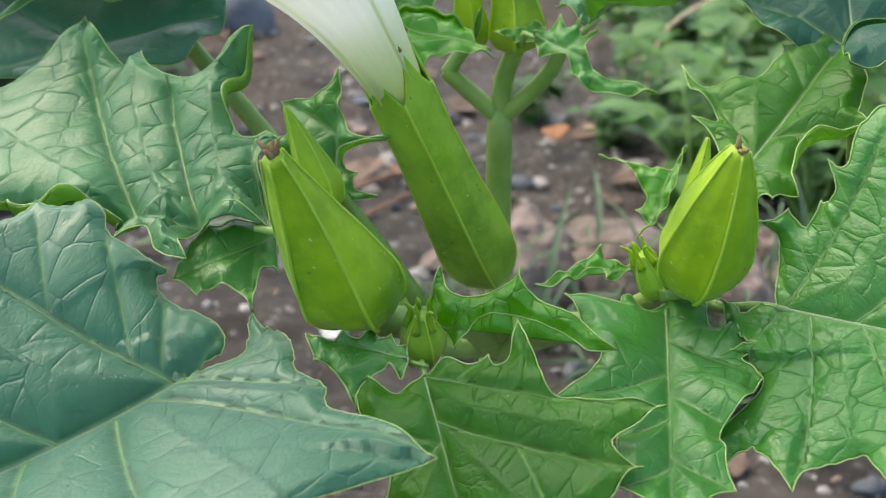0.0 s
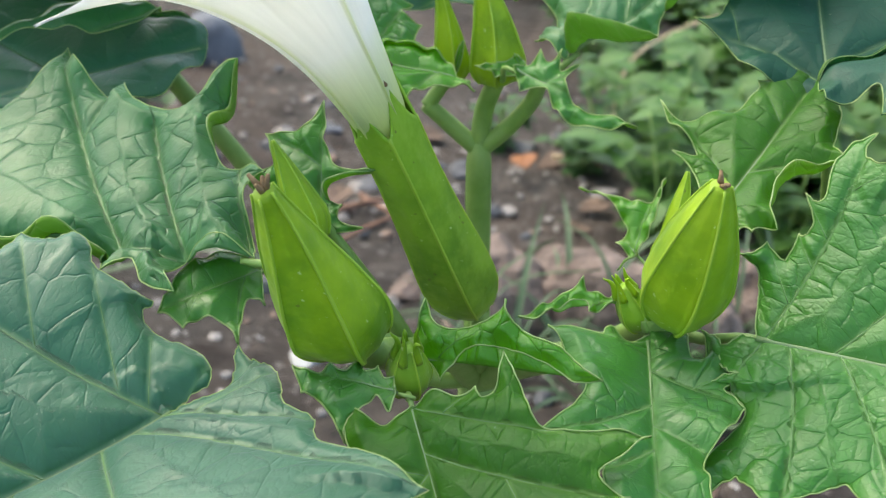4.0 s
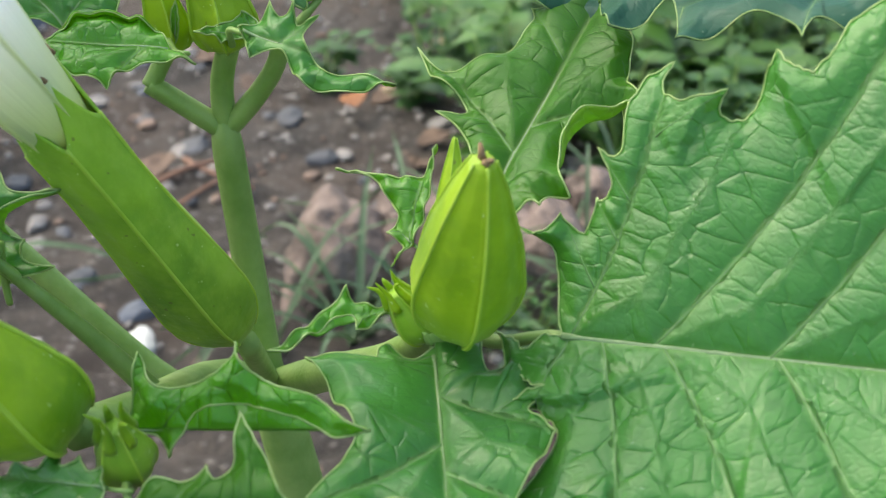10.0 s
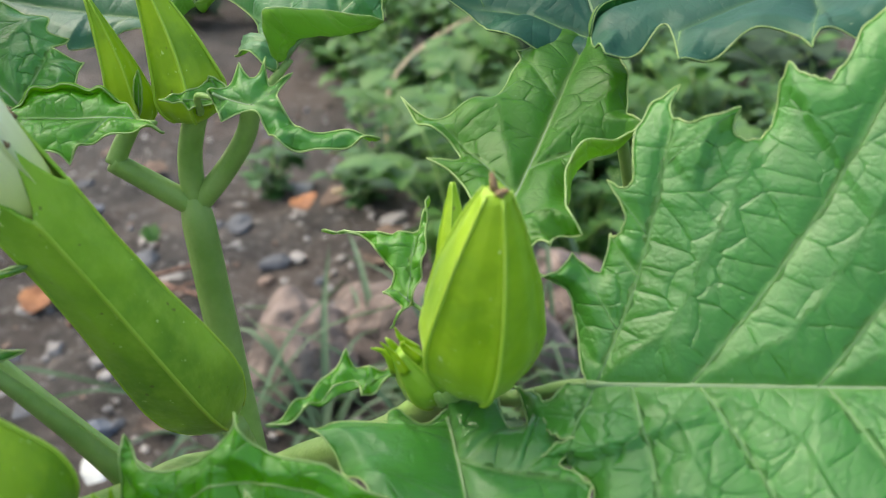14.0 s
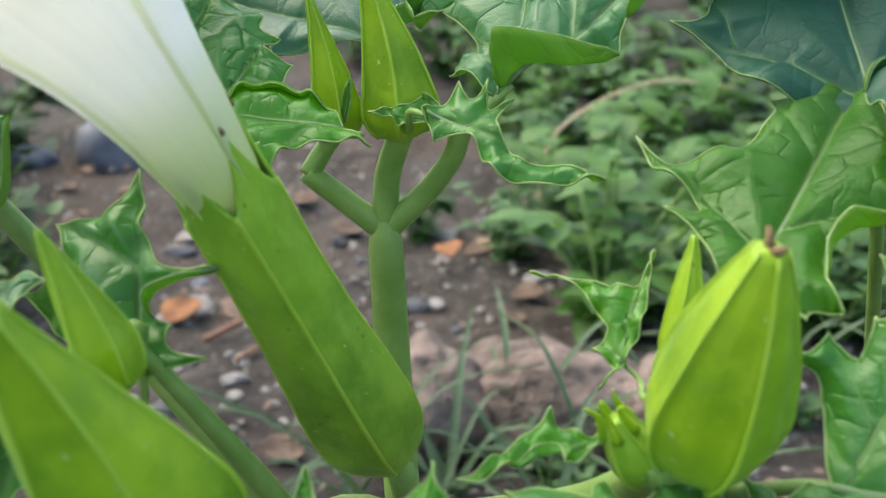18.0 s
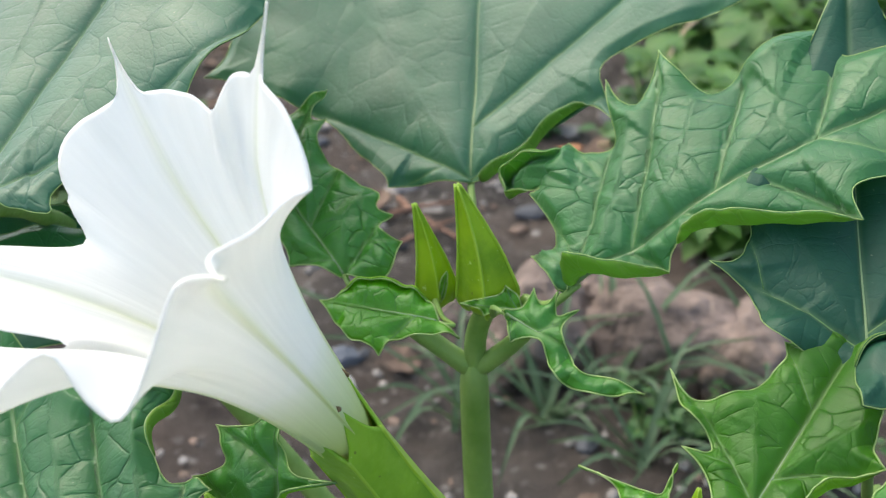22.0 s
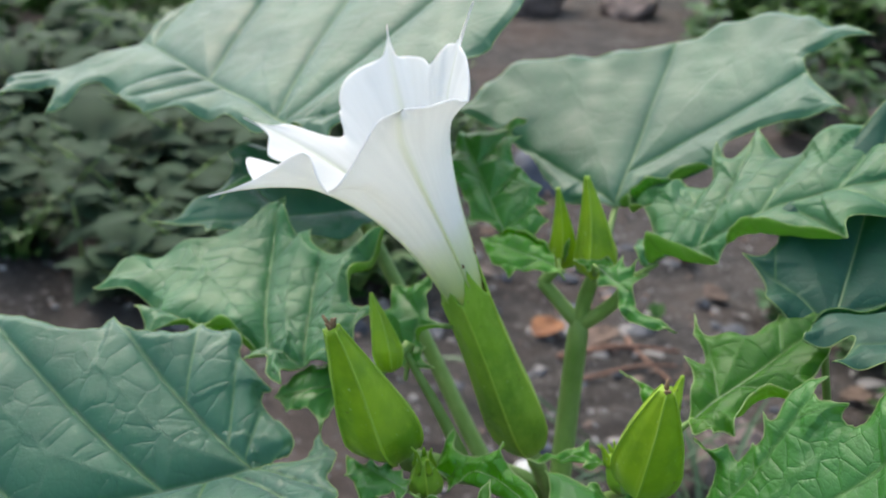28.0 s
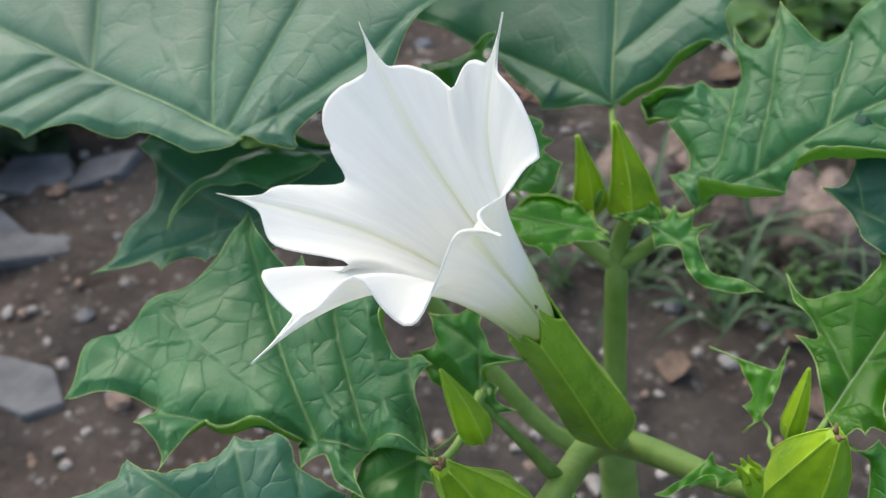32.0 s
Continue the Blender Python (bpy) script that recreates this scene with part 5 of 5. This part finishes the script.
scatter = random.Random(77)
for k in range(150):
    x, y = scatter.uniform(-0.5, 0.2), scatter.uniform(0.02, 0.75)
    r = scatter.uniform(0.0028, 0.008)
    stone("pebble", x, y, (r, r * scatter.uniform(0.6, 0.9), r * scatter.uniform(0.4, 0.7)), scatter.choice((PEBBLE, PEBBLE, PEBBLE_RED, SLATE)),
          "small rough pebble on the soil", "pebble", 100 + k, 0.35, 2, 0.5, 0.25, "pebbles")


for k in range(70):
    x, y = scatter.uniform(-0.30, 0.08), scatter.uniform(0.24, 0.62)
    r = scatter.uniform(0.005, 0.012)
    stone("small_stone", x, y, (r, r * scatter.uniform(0.6, 0.9), r * scatter.uniform(0.35, 0.6)), scatter.choice((SLATE, SLATE, PEBBLE, PEBBLE, BLUESTONE, CLOD)),
          "grey angular stone lying on the soil", "stone", 400 + k, 0.4, 3, 0.6, 0.25, "small stones")


def gravel(name, count, low, high, material, seed, label):
    rnd = random.Random(seed)
    bm = bmesh.new()
    for k in range(count):
        x, y = rnd.uniform(-0.6, 0.3), rnd.uniform(-0.05, 0.8)
        r = rnd.uniform(low, high) ** 1.0
        stone_mesh(bm, (x, y, ground_z(x, y) + r * 0.1), (r, r * rnd.uniform(0.6, 1), r * rnd.uniform(0.5, 0.8)), seed + k, 0.4, 1)
    return tagged(part(name, bm, material, smooth=False), label, "gravel", kind="stuff")


gravel("gravel", 1500, 0.0010, 0.0034, PEBBLE, 500, "loose grey grit on the soil")
gravel("gravel", 800, 0.0010, 0.0030, PEBBLE_RED, 5500, "loose reddish grit on the soil")


def scrap(x, y, size, material, label, name, seed, curl=0.6, high=0.004):
    """A dry, curled leaf or flake of litter."""
    rnd = random.Random(seed)
    bm = bmesh.new()
    n = 12
    turn = rnd.uniform(0, 6.28)
    rows = []
    for i in range(n + 1):
        u = i / n
        wide = math.sin(math.pi * u) ** 0.7 * 0.42 * (1 + 0.35 * noise.noise((u * 5, seed, 0)))
        rows.append([bm.verts.new((size * (u - 0.5), size * wide * t, high + size * (curl * 0.5 * t * t * wide + 0.25 * curl * (u - 0.5) ** 2 + 0.06 * noise.noise((u * 6, t * 3, seed)))))
                     for t in (-1, -0.5, 0, 0.5, 1)])
    for p, q in zip(rows, rows[1:]):
        for k in range(4):
            bm.faces.new((p[k], p[k + 1], q[k + 1], q[k]))
    ob = part(name, bm, material)
    ob.modifiers.new("sheet", "SOLIDIFY").thickness = 0.0005
    ob.matrix_world = pose(x, y, ground_z(x, y), rnd.uniform(-15, 15), rnd.uniform(-15, 15), math.degrees(turn))
    return tagged(ob, label, "dead leaf", "leaf litter")


scrap(-0.193, 0.375, 0.026, DEADLEAF, "curled orange dead leaf on the soil", "dead_leaf", 3, 0.8)
scrap(-0.160, 0.385, 0.030, LITTER, "curled brown dead leaf on the soil", "dead_leaf", 4, 0.9)
scrap(-0.062, 0.470, 0.020, DEADLEAF, "upright orange-brown dead leaf", "dead_leaf", 6, 0.9, 0.012)
for k in range(24):
    x, y = scatter.uniform(-0.45, 0.15), scatter.uniform(0.05, 0.7)
    scrap(x, y, scatter.uniform(0.010, 0.024), LITTER, "small brown scrap of dead leaf", "dead_leaf", 50 + k, 0.8, 0.003)


def twig(points, radius, label, material=None, name="twig"):
    p = [Vector((x, y, ground_z(x, y) + z)) for x, y, z in points]
    bm = bmesh.new()
    tube(bm, curve_points(p, 18), lambda s: radius * (1 - 0.5 * s), 7)
    return tagged(part(name, bm, material or TWIG), label, "twig", "twigs")


twig([(-0.17, 0.345, 0.004), (-0.14, 0.365, 0.012), (-0.115, 0.40, 0.006)], 0.0022, "bent reddish dry twig")
twig([(-0.15, 0.40, 0.004), (-0.13, 0.37, 0.010), (-0.10, 0.352, 0.004)], 0.0018, "bent reddish dry twig")
twig([(-0.145, 0.32, 0.003), (-0.12, 0.345, 0.010), (-0.11, 0.385, 0.004)], 0.0015, "thin reddish dry twig")
twig([(-0.575, 0.372, -0.004), (-0.573, 0.374, 0.03), (-0.566, 0.378, 0.062)], 0.009, "short brown stump of a dead stalk", TWIG, "dead_stump")
twig([(-0.70, 0.40, 0.002), (-0.63, 0.37, 0.02), (-0.55, 0.36, 0.004)], 0.0025, "fallen brown stick on the soil", TWIG)
twig([(-0.66, 0.33, 0.002), (-0.60, 0.35, 0.012), (-0.54, 0.33, 0.004)], 0.002, "thin fallen brown stick on the soil", TWIG)
twig([(-0.02, 0.56, 0.002), (-0.01, 0.60, 0.06), (0.05, 0.64, 0.085), (0.11, 0.65, 0.08)], 0.0016, "arching dry brown stalk", STRAW, "dry_stalk")
twig([(-0.05, 0.50, 0.01), (0.0, 0.49, 0.02), (0.08, 0.46, 0.012)], 0.0018, "dry straw lying among weeds", STRAW, "dry_stalk")

# ---------------------------------------------------------------- grass and weeds
GRASS = flesh("grass_green", (0.05, 0.10, 0.045), (0.10, 0.16, 0.085), (0.08, 0.16, 0.05), 0.25, 0.55, 60)
WEED_A = flesh("weed_green", (0.028, 0.082, 0.018), (0.056, 0.148, 0.036), (0.07, 0.2, 0.03), 0.25, 0.55, 50)
WEED_B = flesh("weed_dark_green", (0.016, 0.040, 0.018), (0.035, 0.075, 0.03), (0.04, 0.10, 0.03), 0.15, 0.85, 50)
WEED_C = flesh("weed_bright_green", (0.048, 0.128, 0.02), (0.085, 0.20, 0.034), (0.11, 0.28, 0.03), 0.3, 0.5, 50)


def blade(bm, root, tip, wide, sag):
    mid = (root + tip) / 2 + Vector((0, 0, sag))
    pts = curve_points([root, mid, tip], 9)
    side = (tip - root).cross(Vector((0, 0, 1)))
    side = side.normalized() if side.length > 1e-9 else Vector((1, 0, 0))
    rows = [(bm.verts.new(p - side * wide * (1 - (i / 8) ** 2)), bm.verts.new(p - Vector((0, 0, wide * 0.5))), bm.verts.new(p + side * wide * (1 - (i / 8) ** 2))) for i, p in enumerate(pts)]
    for p, q in zip(rows, rows[1:]):
        bm.faces.new((p[0], p[1], q[1], q[0]))
        bm.faces.new((p[1], p[2], q[2], q[1]))


def grass_tuft(x, y, count, reach, seed, wide=0.0014):
    tuft = thing("grass_tuft", "tuft of narrow green grass blades", "grass", "grass tufts", at=(x, y, ground_z(x, y)))
    rnd = random.Random(seed)
    for k in range(count):
        bm = bmesh.new()
        a, r = rnd.uniform(0, 6.28), reach * rnd.uniform(0.5, 1)
        blade(bm, Vector((rnd.uniform(-1, 1), rnd.uniform(-1, 1), 0)) * 0.006, Vector((math.cos(a) * r, math.sin(a) * r, r * rnd.uniform(0.1, 0.9))), wide * rnd.uniform(0.7, 1.3), r * rnd.uniform(0.15, 0.4))
        part("blade", bm, GRASS, tuft)


for k, (x, y, n, r) in enumerate(((-0.03, 0.215, 14, 0.08), (-0.005, 0.235, 12, 0.09), (0.03, 0.22, 10, 0.07), (-0.06, 0.20, 8, 0.07), (0.06, 0.25, 10, 0.08), (0.01, 0.19, 9, 0.06), (0.09, 0.3, 10, 0.08), (0.05, 0.19, 9, 0.06))):
    grass_tuft(x, y, n, r, 300 + k)
bm = bmesh.new()
blade(bm, Vector((-0.235, 0.25, ground_z(-0.235, 0.25) + 0.004)), Vector((-0.105, 0.262, ground_z(-0.105, 0.262) + 0.004)), 0.0028, 0.022)
tagged(part("fallen_grass", bm, GRASS), "single long pale grass blade lying on soil", "grass")


def weed(seed, high, spread, count, size, material, bushy=0.5):
    """A low weed: branching stems with small pointed, folded leaves."""
    rnd = random.Random(seed)
    w = thing("weed", "leafy low green weed on the soil", "weed", "weeds")
    stems, foliage = bmesh.new(), bmesh.new()
    for s in range(max(3, count // 9)):
        a = rnd.uniform(0, 6.28)
        top = Vector((math.cos(a) * spread * rnd.uniform(0.2, 1), math.sin(a) * spread * rnd.uniform(0.2, 1), high * rnd.uniform(0.4, 1)))
        pts = curve_points([Vector((0, 0, -0.004)), top * 0.5 + Vector((0, 0, 0.1 * high)), top], 8)
        tube(stems, pts, lambda q: 0.0012 * (1 - 0.6 * q), 5)
        for k in range(9):
            p = pts[min(7, 1 + int(k * 0.8))]
            b2 = rnd.uniform(0, 6.28)
            d = Vector((math.cos(b2), math.sin(b2), rnd.uniform(-0.2, 0.7))).normalized()
            side = d.cross(Vector((0, 0, 1))).normalized()
            up = side.cross(d)
            ln = size * rnd.uniform(0.6, 1.2)
            rows = []
            for i in range(6):
                u = i / 5
                wd = ln * 0.34 * math.sin(math.pi * (0.06 + 0.94 * u) ** 0.75) * (1 + 0.12 * (i % 2))
                c = p + d * ln * (u + 0.15) - up * ln * 0.25 * u * u
                rows.append((foliage.verts.new(c - side * wd + up * wd * 0.3), foliage.verts.new(c), foliage.verts.new(c + side * wd + up * wd * 0.3)))
            for q0, q1 in zip(rows, rows[1:]):
                foliage.faces.new((q0[0], q0[1], q1[1], q1[0]))
                foliage.faces.new((q0[1], q0[2], q1[2], q1[1]))
    part("stem", stems, STEM, w)["kind"] = "stuff"
    part("foliage", foliage, material, w)["kind"] = "stuff"
    return w


protos = [weed(901, 0.05, 0.05, 70, 0.016, WEED_A), weed(902, 0.07, 0.05, 80, 0.019, WEED_C), weed(903, 0.09, 0.08, 60, 0.028, WEED_B), weed(904, 0.06, 0.07, 80, 0.013, WEED_A), weed(905, 0.10, 0.07, 90, 0.022, WEED_C)]
planted = random.Random(31)


def plant_weeds(count, xs, ys, kinds, grow=(0.7, 1.2)):
    for _ in range(count):
        x, y = planted.uniform(*xs), planted.uniform(*ys)
        src = protos[planted.choice(kinds)]
        g = planted.uniform(*grow)
        c = copy_thing(src, pose(x, y, ground_z(x, y), 0, 0, planted.uniform(0, 360)) @ Matrix.Diagonal((g, g, g, 1)))


plant_weeds(90, (-0.10, 0.28), (0.47, 1.1), (0, 1, 3, 0, 4))
plant_weeds(16, (0.10, 0.32), (0.40, 0.8), (0, 3, 2))
plant_weeds(26, (-0.03, 0.26), (0.36, 0.58), (0, 1, 3, 4), (0.7, 1.1))
plant_weeds(26, (-0.5, 0.4), (1.0, 1.7), (0, 2, 3, 4), (1.0, 1.8))
# few weeds grow here; the extra dark ones stand in for a shadowed hollow
plant_weeds(46, (-0.85, -0.44), (0.38, 0.75), (2, 2, 2, 3), (0.9, 1.6))
plant_weeds(40, (-1.5, -0.88), (0.65, 1.3), (1, 4, 4, 0), (1.0, 1.7))
plant_weeds(36, (-0.6, -0.1), (1.5, 2.3), (4, 1, 2, 2), (1.5, 2.5))
# dark weeds added nearer by, in place of shade on the soil
plant_weeds(34, (-0.64, -0.30), (0.20, 0.40), (2, 2, 2, 3), (0.6, 1.1))
plant_weeds(8, (0.0, 0.12), (0.17, 0.30), (3,), (0.3, 0.5))
for src, (x, y) in zip(protos, ((0.02, 0.62), (0.1, 0.72), (-0.62, 0.5), (0.06, 0.55), (-0.1, 1.1))):
    src.location = (x, y, ground_z(x, y))


def seedling(x, y, size, seed):
    s = thing("seedling", "tiny light green seedling in the soil", "seedling", "seedlings", at=(x, y, ground_z(x, y)))
    rnd = random.Random(seed)
    for k in range(3):
        bm = bmesh.new()
        a = rnd.uniform(0, 6.28)
        d = Vector((math.cos(a) * 0.5, math.sin(a) * 0.5, 0.9))
        side = d.cross(Vector((0, 0, 1))).normalized()
        rows = []
        for i in range(9):
            u = i / 8
            wd = size * 0.28 * math.sin(math.pi * (0.05 + 0.95 * u)) ** 0.8
            c = d * size * u + Vector((0, 0, -0.2 * size * u * u))
            rows.append((bm.verts.new(c - side * wd), bm.verts.new(c + Vector((d.x, d.y, 0)) * -0.04 * size), bm.verts.new(c + side * wd)))
        for q0, q1 in zip(rows, rows[1:]):
            bm.faces.new((q0[0], q0[1], q1[1], q1[0]))
            bm.faces.new((q0[1], q0[2], q1[2], q1[1]))
        part("leaf", bm, WEED_C, s)


seedling(-0.046, 0.243, 0.024, 1)
seedling(-0.03, 0.262, 0.016, 2)
seedling(-0.155, 0.46, 0.014, 3)
